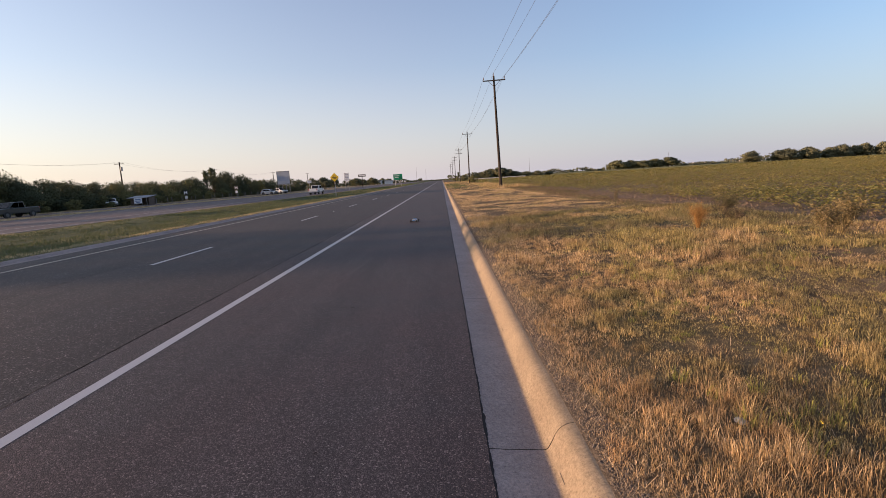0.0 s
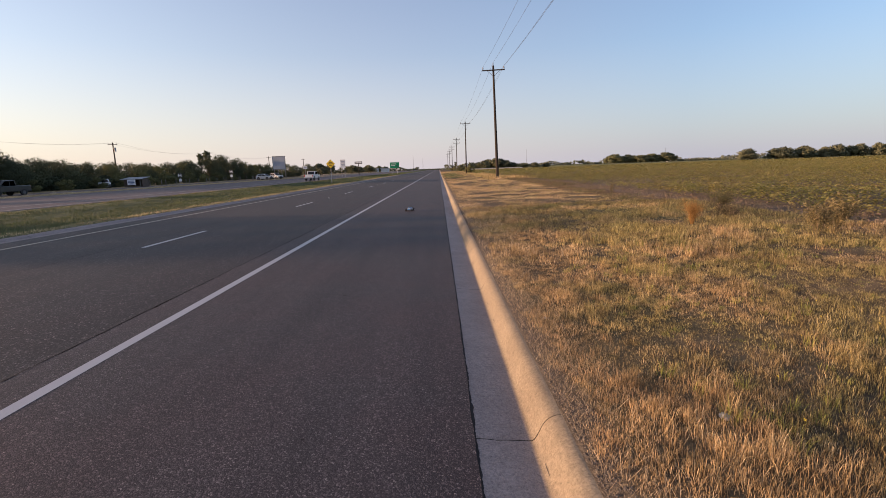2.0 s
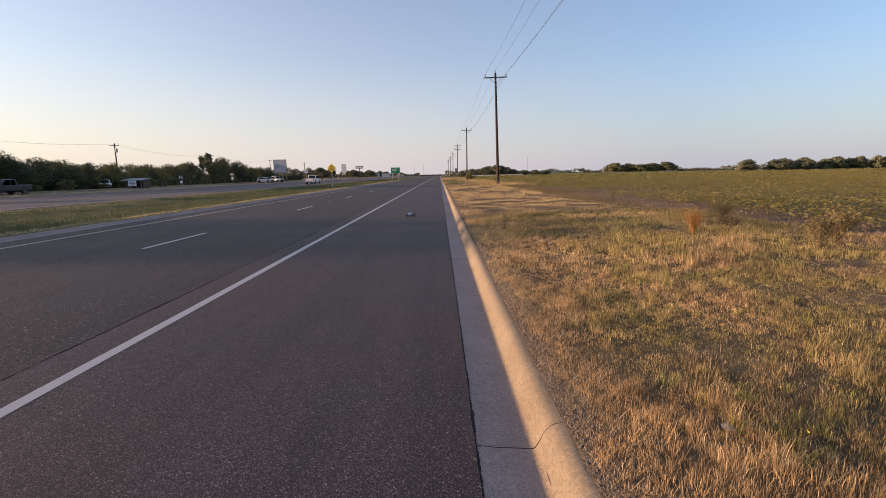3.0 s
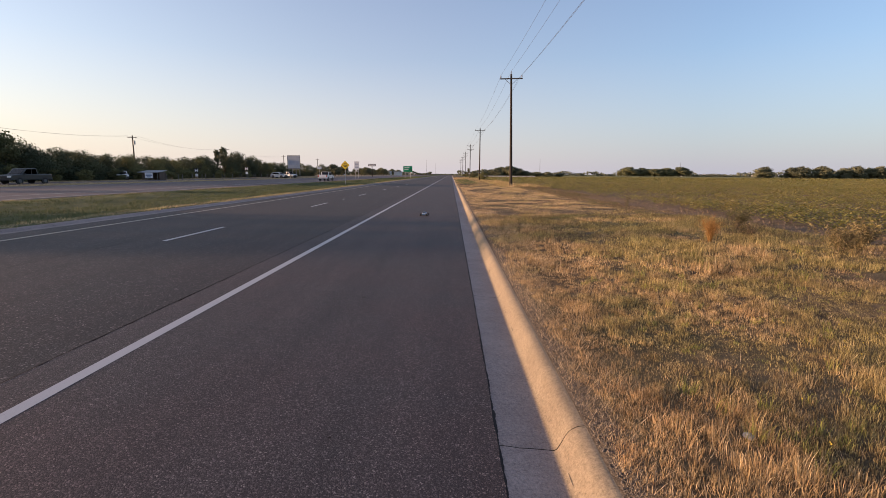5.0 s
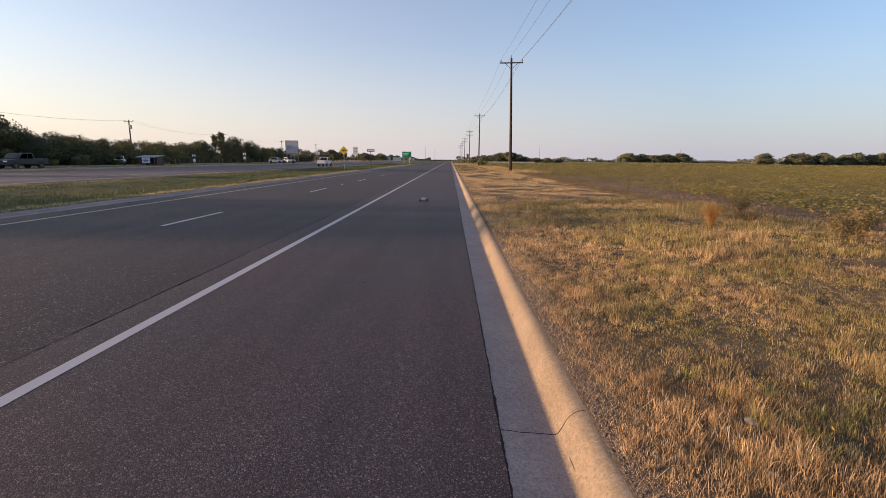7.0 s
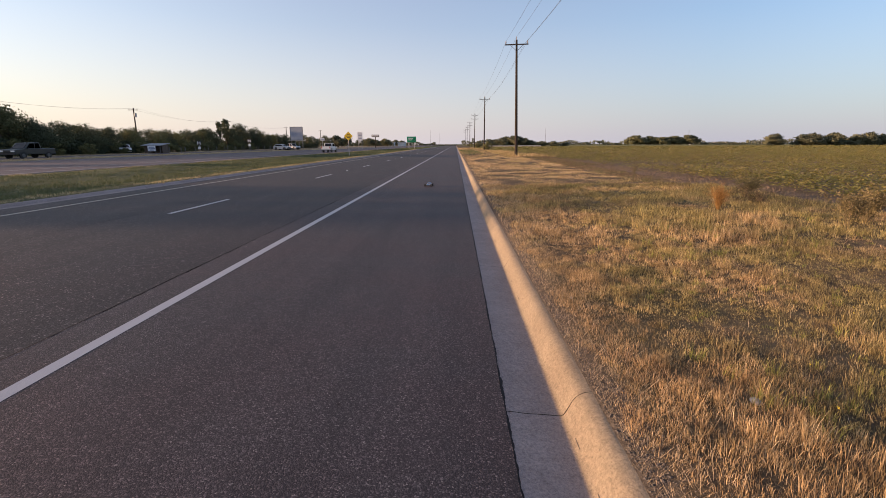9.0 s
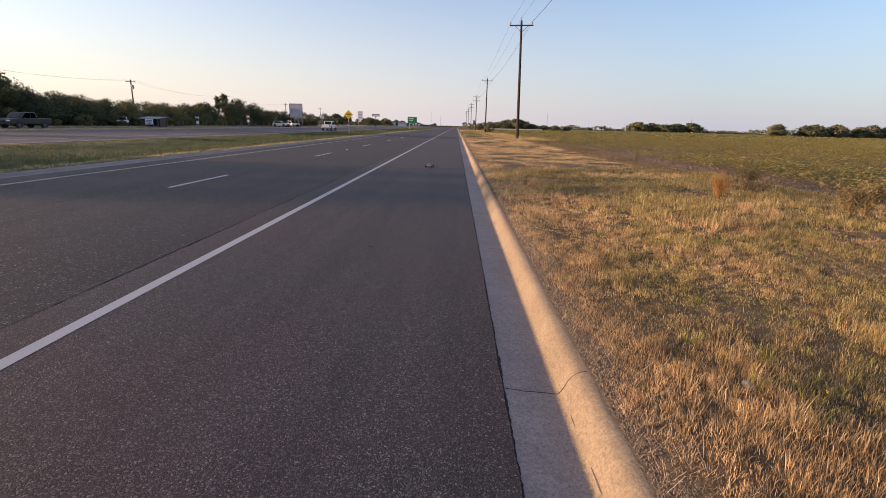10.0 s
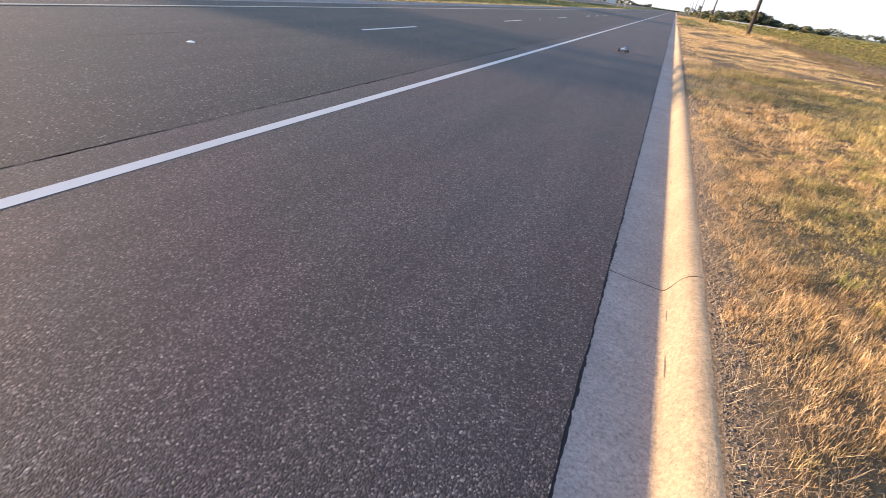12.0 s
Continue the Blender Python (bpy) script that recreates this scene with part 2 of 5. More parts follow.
M_VERGE = grass_material("dry_verge_grass",
    [(0.0, (0.09, 0.06, 0.03)), (0.25, (0.3, 0.21, 0.105)), (0.55, (0.53, 0.405, 0.225)), (0.8, (0.5, 0.36, 0.19)), (1.0, (0.84, 0.7, 0.47))],
    [(0.0, (0.06, 0.056, 0.026)), (0.4, (0.19, 0.172, 0.07)), (0.75, (0.37, 0.33, 0.125)), (1.0, (0.56, 0.5, 0.24))], 0.508, True)
M_STRAW = grass_material("bleached_straw", [(0.0, (0.28, 0.2, 0.12)), (0.5, (0.5, 0.4, 0.26)), (1.0, (0.72, 0.6, 0.43))],
    [(0.0, (0.3, 0.24, 0.13)), (1.0, (0.42, 0.34, 0.2))], 0.6)
M_SPROUT = grass_material("fresh_sprouts", [(0.0, (0.17, 0.18, 0.045)), (1.0, (0.36, 0.36, 0.1))], [(0.0, (0.13, 0.16, 0.04)), (1.0, (0.3, 0.33, 0.09))], 0.5)
M_DRY_EDGE = grass_material("dull_dry_edge_grass", [(0.0, (0.22, 0.19, 0.11)), (0.5, (0.37, 0.325, 0.2)), (1.0, (0.5, 0.45, 0.3))],
    [(0.0, (0.22, 0.21, 0.1)), (1.0, (0.36, 0.33, 0.18))], 0.55)
M_MEDIAN = grass_material("median_grass", [(0.0, (0.095, 0.11, 0.058)), (0.5, (0.135, 0.15, 0.078)), (1.0, (0.2, 0.192, 0.11))],
    [(0.0, (0.07, 0.1, 0.044)), (1.0, (0.125, 0.15, 0.07))], 0.40, False, 0.12)
M_WEED = grass_material("dead_weed", [(0.0, (0.085, 0.066, 0.044)), (0.5, (0.15, 0.115, 0.076)), (1.0, (0.24, 0.185, 0.12))],
    [(0.0, (0.09, 0.10, 0.045)), (1.0, (0.2, 0.19, 0.1))], 0.52)
M_ORANGE = grass_material("rust_orange_weed", [(0.0, (0.25, 0.13, 0.04)), (0.5, (0.36, 0.205, 0.065)), (1.0, (0.46, 0.3, 0.12))],
    [(0.0, (0.4, 0.26, 0.08)), (1.0, (0.46, 0.33, 0.13))], 0.6)
M_CROP = grass_material("crop_leaves", [(0.0, (0.13, 0.115, 0.036)), (0.45, (0.27, 0.235, 0.07)), (0.8, (0.34, 0.29, 0.1)), (0.92, (0.38, 0.31, 0.15)), (1.0, (0.24, 0.16, 0.095))],
    [(0.0, (0.10, 0.12, 0.034)), (0.5, (0.19, 0.2, 0.06)), (1.0, (0.31, 0.3, 0.095))], 0.5)


def leaf_material(name, a, b, c, through_leaf=0.08):
    m = Mat(name, 0.85, 0, 0.08)
    col = m.ramp(m.island(), [(0.0, a), (0.6, b), (1.0, c)])
    col = m.mix(1.0, col, m.ramp(m.each(), [(0.0, (0.75, 0.78, 0.8)), (1.0, (1.25, 1.18, 1.05))]), "MULTIPLY")
    m.color(col)
    m.see_through(through_leaf, col)
    return m.m


M_LEAF_DARK = leaf_material("dark_evergreen_leaves", (0.075, 0.086, 0.052), (0.092, 0.102, 0.06), (0.112, 0.12, 0.069), 0.04)
M_LEAF_OLIVE = leaf_material("olive_brush_leaves", (0.1, 0.105, 0.05), (0.14, 0.14, 0.066), (0.18, 0.172, 0.082), 0.08)
# distance haze is put into this leaf colour: greyer than nearer trees
M_LEAF_HAZE = leaf_material("haze_toned_leaves", (0.088, 0.096, 0.063), (0.112, 0.12, 0.078), (0.138, 0.145, 0.094))
M_WEED_LEAF = leaf_material("olive_weed_leaves", (0.1, 0.085, 0.042), (0.19, 0.155, 0.08), (0.3, 0.24, 0.135), 0.25)


def bark(name, c):
    m = Mat(name, 0.9, 0, 0.2)
    g = m.noise(14, 5, 0.65, m.where((1, 1, 0.12)))
    m.color(m.ramp(g, [(0.3, tuple(v * 0.55 for v in c)), (0.7, tuple(v * 1.4 for v in c))]))
    m.bump(g, 0.6, 0.01)
    return m.m


M_BARK = bark("bark", (0.085, 0.07, 0.055))
M_POLE = bark("weathered_pole_wood", (0.034, 0.027, 0.022))
M_ARM = bark("crossarm_wood", (0.055, 0.046, 0.04))
M_STEEL = plain("galvanised_steel", (0.38, 0.38, 0.39), 0.45, 0.8)
M_WIRE = plain("weathered_wire", (0.12, 0.12, 0.13), 0.5, 0.6)
M_PORCELAIN = plain("insulator_porcelain", (0.16, 0.14, 0.13), 0.25)
M_GREY_CAN = plain("transformer_paint", (0.3, 0.31, 0.32), 0.5)
M_SIGN_YELLOW = plain("sign_yellow", (0.72, 0.47, 0.02), 0.45, vary=0.1)
M_SIGN_GREEN = plain("sign_green", (0.0, 0.20, 0.095), 0.45, vary=0.1)
M_SIGN_WHITE = plain("sign_white", (0.68, 0.68, 0.68), 0.5, vary=0.1)
M_SIGN_BLACK = plain("sign_black", (0.02, 0.02, 0.022), 0.5)
M_BOARD = plain("faded_billboard", (0.28, 0.31, 0.36), 0.6, vary=0.12, scale=0.6)
M_BOARD_BAND = plain("faded_billboard_band", (0.24, 0.28, 0.36), 0.6, vary=0.15, scale=0.6)
M_TIN = plain("shed_roof_metal", (0.34, 0.34, 0.36), 0.5, 0.5)
M_SHED = bark("shed_boards", (0.13, 0.095, 0.075))
M_BANNER = plain("white_banner_cloth", (0.74, 0.74, 0.76), 0.7, vary=0.08)
M_INK = plain("banner_ink", (0.10, 0.16, 0.30), 0.7)
M_FENCE = plain("weathered_post", (0.2, 0.185, 0.165), 0.85)
M_TYRE = plain("tyre_rubber", (0.018, 0.018, 0.018), 0.85)
M_RIM = plain("wheel_alloy", (0.1, 0.1, 0.105), 0.45, 0.5)
M_LAMP = plain("lamp_lens", (0.75, 0.75, 0.72), 0.15)
M_TAIL = plain("tail_lamp_red", (0.45, 0.02, 0.015), 0.2)
M_GLASS = plain("tinted_glass", (0.02, 0.023, 0.027), 0.06, 0, 0.1, spec=0.8)
M_TRIM = plain("black_plastic", (0.025, 0.025, 0.027), 0.6)
M_STONE = plain("pale_stone", (0.28, 0.27, 0.26), 0.85)
M_BUTTON = plain("ceramic_button", (0.66, 0.64, 0.6), 0.35)
M_FAR_WALL = plain("pale_far_wall", (0.55, 0.54, 0.53), 0.8, vary=0.1, scale=0.05)
M_FAR_ROOF = plain("far_roof", (0.4, 0.38, 0.37), 0.8, vary=0.1, scale=0.05)


def car_paint(name, c):
    m = Mat(name, 0.35, 0.15, 0.5)
    m.color(m.mix(m.ramp(m.noise(2.5, 4), [(0.55, (0,)), (0.9, (0.12,))]), c, (0.2, 0.18, 0.16)))
    m.b.inputs["Coat Weight"].default_value = 0.3
    m.b.inputs["Coat Roughness"].default_value = 0.08
    return m.m


M_CAR_GREY = car_paint("grey_paint", (0.012, 0.019, 0.023))
M_CAR_WHITE = car_paint("white_paint", (0.68, 0.68, 0.68))
M_CAR_SILVER = car_paint("silver_paint", (0.5, 0.51, 0.52))
M_TOY_BLUE = car_paint("toy_blue_shell", (0.05, 0.16, 0.34))
M_TOY_WHITE = car_paint("toy_white_flash", (0.65, 0.68, 0.7))


# ---------------------------------------------------------------- mesh helpers
def empty(name, at=(0, 0, 0), turn=0.0):
    e = new(name)
    e.empty_display_size = 0.2
    e.matrix_world = pose(*at, 0, 0, turn)
    return e


def part(name, bm, material, parent=None, label="", at=None, smooth=False):
    """Links a bmesh as one mesh object, under a thing or a part if given."""
    me = bpy.data.meshes.new(name)
    bm.normal_update()
    bm.to_mesh(me)
    bm.free()
    me.materials.append(material)
    if smooth:
        me.polygons.foreach_set("use_smooth", [True] * len(me.polygons))
    return place(name, me, parent, label, at)


def place(name, me, parent=None, label="", at=None):
    ob = new(name, me)
    if parent is not None:
        ob.parent = parent
    if at is not None:
        ob.matrix_basis = at
    if label:
        ob["label"] = label
    return ob


def big_mesh(name, material, verts, faces, sides):
    """A mesh from numpy arrays; every face has the given number of sides."""
    me = bpy.data.meshes.new(name)
    n = len(faces)
    me.vertices.add(len(verts))
    me.vertices.foreach_set("co", np.ascontiguousarray(verts, dtype=np.float32).ravel())
    me.loops.add(n * sides)
    me.loops.foreach_set("vertex_index", np.ascontiguousarray(faces, dtype=np.int32).ravel())
    me.polygons.add(n)
    me.polygons.foreach_set("loop_start", np.arange(0, n * sides, sides, dtype=np.int32))
    me.polygons.foreach_set("use_smooth", [False] * n)
    me.update(calc_edges=True)
    me.materials.append(material)
    return me


def box(sx, sy, sz, at=(0, 0, 0), bevel=0.0, bm=None):
    b = bmesh.new()
    bmesh.ops.create_cube(b, size=1.0, matrix=Matrix.Translation(at) @ Matrix.Diagonal((sx, sy, sz, 1)))
    if bevel:
        bmesh.ops.bevel(b, geom=b.edges[:], offset=bevel, segments=2, affect="EDGES", profile=0.7)
    if bm is None:
        return b
    me = bpy.data.meshes.new("tmp")
    b.to_mesh(me)
    b.free()
    bm.from_mesh(me)
    bpy.data.meshes.remove(me)
    return bm


def rod(p, q, r0, r1=None, sides=10, bm=None):
    """A tapered round bar from p to q."""
    bm = bm or bmesh.new()
    p, q = Vector(p), Vector(q)
    d = q - p
    m = Matrix.Translation((p + q) / 2) @ d.to_track_quat("Z", "Y").to_matrix().to_4x4()
    bmesh.ops.create_cone(bm, cap_ends=True, segments=sides, radius1=r0, radius2=r0 if r1 is None else r1, depth=d.length, matrix=m)
    return bm


def prism(points, width, axis="x", bevel=0.0):
    """A side outline (y, z) drawn out across x, centred."""
    bm = bmesh.new()
    a = [bm.verts.new((-width / 2, y, z)) for y, z in points]
    f = bm.faces.new(a)
    ext = bmesh.ops.extrude_face_region(bm, geom=[f])
    bmesh.ops.translate(bm, verts=[v for v in ext["geom"] if isinstance(v, bmesh.types.BMVert)], vec=(width, 0, 0))
    bmesh.ops.recalc_face_normals(bm, faces=bm.faces[:])
    if bevel:
        bmesh.ops.bevel(bm, geom=bm.edges[:], offset=bevel, segments=2, affect="EDGES", profile=0.6)
    return bm


def wire_between(name, p, q, sag, r, parent, material):
    cu = bpy.data.curves.new(name, "CURVE")
    cu.dimensions, cu.bevel_depth, cu.bevel_resolution = "3D", r, 1
    sp = cu.splines.new("POLY")
    n = 25
    sp.points.add(n - 1)
    for i in range(n):
        u = i / (n - 1)
        v = Vector(p).lerp(Vector(q), u)
        sp.points[i].co = (v.x, v.y, v.z - 4 * sag * u * (1 - u), 1)
    cu.materials.append(material)
    ob = new(name, cu)
    ob.parent = parent
    return ob


# ---------------------------------------------------------------- ground and roads
CROSS = 0.02      # the carriageway falls two in a hundred to the gutter
EDGE = 0.27       # where asphalt meets gutter
SPACING = 3.96    # between joints of kerb and gutter
Y0, Y1 = -60.0, 1600.0


def road_z(x):
    return (EDGE - x) * CROSS if x > -11.2 else 0.23


def build_ground():
    prof = [(-3200, 0.0), (-400, 0.1), (-120, 0.2), (-75, 0.28), (-62, 0.3), (-54, 0.25), (-45.2, 0.22), (-45.0, 0.02), (-23.4, 0.02), (-23.2, 0.24),
            (-20.5, 0.16), (-17.5, 0.10), (-14.5, 0.2), (-12.3, 0.275), (-11.69, 0.285), (-11.67, 0.0), (-11.3, -0.05), (0.2, -0.2), (0.812, -0.1), (0.826, 0.1455),
            (1.2, 0.155), (1.6, 0.165), (3.0, 0.20), (5.0, 0.25), (7.5, 0.27), (8.8, 0.23), (9.8, 0.20), (10.6, 0.22), (14, 0.26), (25, 0.3), (60, 0.3), (160, 0.3), (500, 0.3), (3200, 0.3)]
    ys = sorted(set([-400, -120, -60] + [i * 0.5 for i in range(-8, 60)] + list(range(30, 120, 3)) + list(range(120, 400, 20)) + [400, 600, 900, 1400, 2200, 4200]))
    xs = []
    for (a, _), (b, _) in zip(prof, prof[1:]):
        n = max(1, int((b - a) / 0.5)) if a >= 0.8 and b <= 14 else 1
        xs += [a + (b - a) * i / n for i in range(n)]
    xs.append(prof[-1][0])
    px, pz = [p[0] for p in prof], [p[1] for p in prof]
    verts, faces = [], []
    for y in ys:
        for x in xs:
            z = float(np.interp(x, px, pz))
            if 1.0 < x < 60 and y < 120:
                z += min(1.0, (x - 1.0) * 0.8) * (0.035 * noise.noise((x * 0.7, y * 0.7, 0)) + 0.02 * noise.noise((x * 2.3, y * 2.3, 5)))
            if -23 < x < -14:
                z += 0.05 * noise.noise((x * 0.4, y * 0.2, 3))
            verts.append((x, y, z))
    w = len(xs)
    for j in range(len(ys) - 1):
        for i in range(w - 1):
            a = j * w + i
            faces.append((a, a + 1, a + 1 + w, a + w))
    me = big_mesh("ground", M_EARTH, np.array(verts), np.array(faces), 4)
    me.polygons.foreach_set("use_smooth", [True] * len(me.polygons))
    return tagged(place("ground", me), "dry earth of verge, median and field", "ground", kind="structure")


def ground_z(x):
    """Height of the verge and field at x, as the ground's outline gives it."""
    return np.interp(x, [0.826, 1.2, 1.6, 3.0, 5.0, 7.5, 8.8, 9.8, 10.6, 14, 25, 400], [0.1455, 0.155, 0.165, 0.20, 0.25, 0.27, 0.23, 0.20, 0.22, 0.26, 0.3, 0.3])


ground = build_ground()


def slab(name, x0, x1, wob0, wob1, mat, parent, z0, z1, thick=0.12, seed=0.0):
    """A long bed of asphalt between two edges, either of which may wander."""
    ys = np.concatenate([np.arange(-6, 26, 0.06), np.arange(26, 90, 0.5), np.arange(90, 400, 10), np.array([400, 700, 1000, Y1])])
    ys = np.concatenate([[Y0], ys])
    rows = []
    for y in ys:
        near = 1.0 if y < 120 else 0.0
        def wander(s, amp):
            return near * amp * (noise.noise((s, y * 0.9, seed)) + 0.7 * noise.noise((s, y * 5.0, seed + 4)) + 0.6 * noise.noise((s, y * 17.0, seed)))
        a, b = x0 + wander(1.3, wob0), x1 + wander(7.7, wob1)
        rows.append([(a, y, z0 - thick), (a + 0.004, y, z0), (a * 0.5 + b * 0.5, y, z0 * 0.5 + z1 * 0.5), (b - 0.006, y, z1 - 0.002), (b, y, z1 - thick)])
    v = np.array(rows).reshape(-1, 3)
    f = [(j * 5 + i, j * 5 + i + 1, j * 5 + i + 6, j * 5 + i + 5) for j in range(len(ys) - 1) for i in range(4)]
    return place(name, big_mesh(name, mat, v, np.array(f), 4), parent)


road = tagged(empty("road"), "dark chip-seal highway with wide shoulder", "road", kind="structure")
slab("shoulder_bed", -3.712, EDGE - 0.008, 0.022, 0.012, M_SHOULDER, road, road_z(-3.71), 0.0, seed=1)
slab("lane_bed", -7.61, -3.718, 0.012, 0.022, M_LANE, road, road_z(-7.61), road_z(-3.72), seed=2)
slab("inner_lane_bed", -11.22, -7.612, 0.0, 0.012, M_LANE, road, road_z(-11.19), road_z(-7.61), seed=3)
part("road_base", box(11.5, 800, 0.1, (-5.5, 390, -0.10)), M_CRACK, road)

far_road = tagged(empty("road_across"), "worn reddish asphalt carriageway beyond the median", "road", kind="structure")
slab("carriageway_bed", -45.0, -23.8, 0.05, 0.03, M_FAR_ROAD, far_road, 0.2, 0.22, seed=6)
slab("frontage_lane_bed", -56.2, -49.9, 0.05, 0.03, M_FAR_ROAD, far_road, 0.285, 0.26, seed=7)


def stripe(name, x, y0, y1, w, mat, parent, z, slope=CROSS):
    n = max(1, int(min(y1 - y0, 60) / 0.25)) if y0 < 60 else 2
    ys = np.concatenate([np.linspace(y0, min(y1, y0 + 60), n + 1), [y1]]) if y1 - y0 > 60 else np.linspace(y0, y1, n + 1)
    v, f = [], []
    for y in ys:
        e = 0.004 * noise.noise((x, y * 6, 1)) if y < 40 else 0
        g = 0.004 * noise.noise((x + 9, y * 6, 1)) if y < 40 else 0
        v += [(x - w / 2 + e, y, z + slope * w / 2), (x + w / 2 + g, y, z - slope * w / 2)]
    for j in range(len(ys) - 1):
        a = 2 * j
        f.append((a, a + 1, a + 3, a + 2))
    return place(name, big_mesh(name, mat, np.array(v), np.array(f), 4), parent)


stripe("edge_line", -3.205, Y0, Y1, 0.125, M_WHITE_LINE, road, road_z(-3.205) + 0.0015)
stripe("inner_edge_line", -10.27, Y0, Y1, 0.11, M_YELLOW_LINE, road, road_z(-10.27) + 0.008)
for k in range(-2, 30):
    y = 10.72 + 12.19 * k
    stripe("lane_dash", -6.97, y, y + 3.05, 0.11, M_WHITE_LINE, road, road_z(-6.97) + 0.002)


def lane_joint(x, wide, ragged, seed):
    """The dark crumbling seam between two strips of asphalt."""
    ys = np.arange(-3, 45, 0.03)
    v = []
    for y in ys:
        off = 0.012 * noise.noise((seed, y * 0.8, 0))
        a = wide * max(0.15, 0.6 + ragged * noise.noise((seed, y * 7.0, 1)) + 0.5 * noise.noise((seed, y * 23.0, 2)))
        b = wide * max(0.15, 0.6 + ragged * noise.noise((seed, y * 6.0, 7)) + 0.5 * noise.noise((seed, y * 27.0, 9)))
        v += [(x + off - a, y, road_z(x + off - a) + 0.002), (x + off + b, y, road_z(x + off + b) + 0.002)]
    f = [(2 * j, 2 * j + 1, 2 * j + 3, 2 * j + 2) for j in range(len(ys) - 1)]
    place("lane_joint", big_mesh("lane_joint", M_CRACK, np.array(v), np.array(f), 4), road, "dark crumbling seam in the asphalt")


lane_joint(-3.718, 0.013, 0.9, 3.0)
lane_joint(-7.61, 0.009, 1.4, 8.0)
stripe("far_edge_line", -28.2, Y0, Y1, 0.16, M_WHITE_LINE, far_road, 0.226, 0)
stripe("far_outer_line", -43.9, Y0, Y1, 0.14, M_WHITE_LINE, far_road, 0.212, 0)


def edge_crumbs():
    """Dark broken crust where the asphalt has crumbled onto the gutter."""
    ys = np.arange(-3, 30, 0.02)
    v = []
    for y in ys:
        b = 0.270 + 0.008 * noise.noise((1.0, y * 3.0, 4)) + 0.009 * noise.noise((2.0, y * 14.0, 4)) + 0.006 * noise.noise((3.0, y * 40.0, 4))
        v += [(0.237, y, -0.0065), (b, y, -0.0065 - (b - 0.235) * 0.095)]
    f = [(2 * j, 2 * j + 1, 2 * j + 3, 2 * j + 2) for j in range(len(ys) - 1)]
    place("edge_crust", big_mesh("edge_crust", M_CRACK, np.array(v), np.array(f), 4), road, "dark crumbled asphalt edge")


edge_crumbs()


def kerb_piece(length, mirror=False):
    """Gutter pan and kerb cast as one, with a rolled top."""
    prof = [(0.235, -0.12), (0.235, -0.008), (0.33, -0.017), (0.40, -0.0235), (0.47, -0.030), (0.55, -0.037), (0.612, -0.0415), (0.630, -0.0395), (0.645, -0.030), (0.660, -0.011), (0.680, 0.026), (0.704, 0.071), (0.722, 0.099), (0.740, 0.1175), (0.759, 0.130), (0.782, 0.139), (0.808, 0.1435), (0.830, 0.1435), (0.836, -0.12)]
    n = 24
    v, f = [], []
    w = len(prof)
    for j in range(n + 1):
        y = length * j / n
        y = min(max(y, 0.004), length - 0.004)
        for i, (x, z) in enumerate(prof):
            ragged = 0.016 * noise.noise((x * 14, 3.3, 0)) + 0.006 * noise.noise((x * 55, 8.1, 0))
            wob = 0.004 * noise.noise((i * 3.1, y * 2.7, length)) if 6 < i < w - 1 else 0
            v.append((x + wob, y + (ragged if j in (0, n) else 0), z + wob * 0.6))
    for j in range(n):
        for i in range(w - 1):
            a = j * w + i
            f.append((a, a + w, a + w + 1, a + 1))
    v = np.array(v)
    f = np.array(f)
    if mirror:
        v[:, 0] *= -1
        f = f[:, ::-1]
    me = big_mesh("kerb_piece", M_CONCRETE, v, f, 4)
    me.polygons.foreach_set("use_smooth", [6 <= k % (w - 1) <= w - 4 for k in range(len(f))])
    return me


kerb = tagged(empty("kerb"), "cast concrete gutter and rolled kerb beside the shoulder", "kerb", kind="structure")
kerb_me = kerb_piece(SPACING)
for k in range(-4, 36):
    place("kerb_piece", kerb_me, kerb, at=Matrix.Translation((0, 2.47 + SPACING * k, 0)))
long_me = kerb_piece(300)
for k in range(4):
    place("kerb_run", long_me, kerb, at=Matrix.Translation((0, 2.47 + SPACING * 36 + 300 * k, 0)))
for x, y, ln, wd in ((0.656, 1.62, 0.2, 0.006), (0.656, 2.13, 0.13, 0.004), (0.656, 4.9, 0.15, 0.004), (0.656, 5.6, 0.1, 0.004), (0.656, 8.3, 0.18, 0.006)):
    bm = bmesh.new()
    ring = [(x + wd * 0.5 * math.cos(a) * (1 + 0.4 * noise.noise((a, y, 0))), y + ln * 0.5 * math.sin(a), -0.014 + 0.95 * wd * math.cos(a)) for a in [i * 0.5236 for i in range(12)]]
    bm.faces.new([bm.verts.new(v) for v in ring])
    bmesh.ops.solidify(bm, geom=bm.faces[:], thickness=0.006)
    part("chipped_gouge", bm, M_GOUGE, kerb, "dark gouge chipped along the kerb foot")
part("gutter_bedding", box(0.56, 160, 0.05, (0.55, 70, -0.10)), M_CRACK, kerb)

median_kerb = tagged(empty("median_kerb"), "pale concrete gutter and kerb along the median", "kerb", kind="structure")
med_me = kerb_piece(SPACING, True)
for k in range(-4, 36):
    place("kerb_piece", med_me, median_kerb, at=Matrix.Translation((-10.95, 1.1 + SPACING * k, road_z(-11.2))) @ Matrix.Diagonal((0.9, 1, 0.45, 1)))
med_long = kerb_piece(300, True)
for k in range(4):
    place("kerb_run", med_long, median_kerb, at=Matrix.Translation((-10.95, 1.1 + SPACING * 36 + 300 * k, road_z(-11.2))) @ Matrix.Diagonal((0.9, 1, 0.45, 1)))

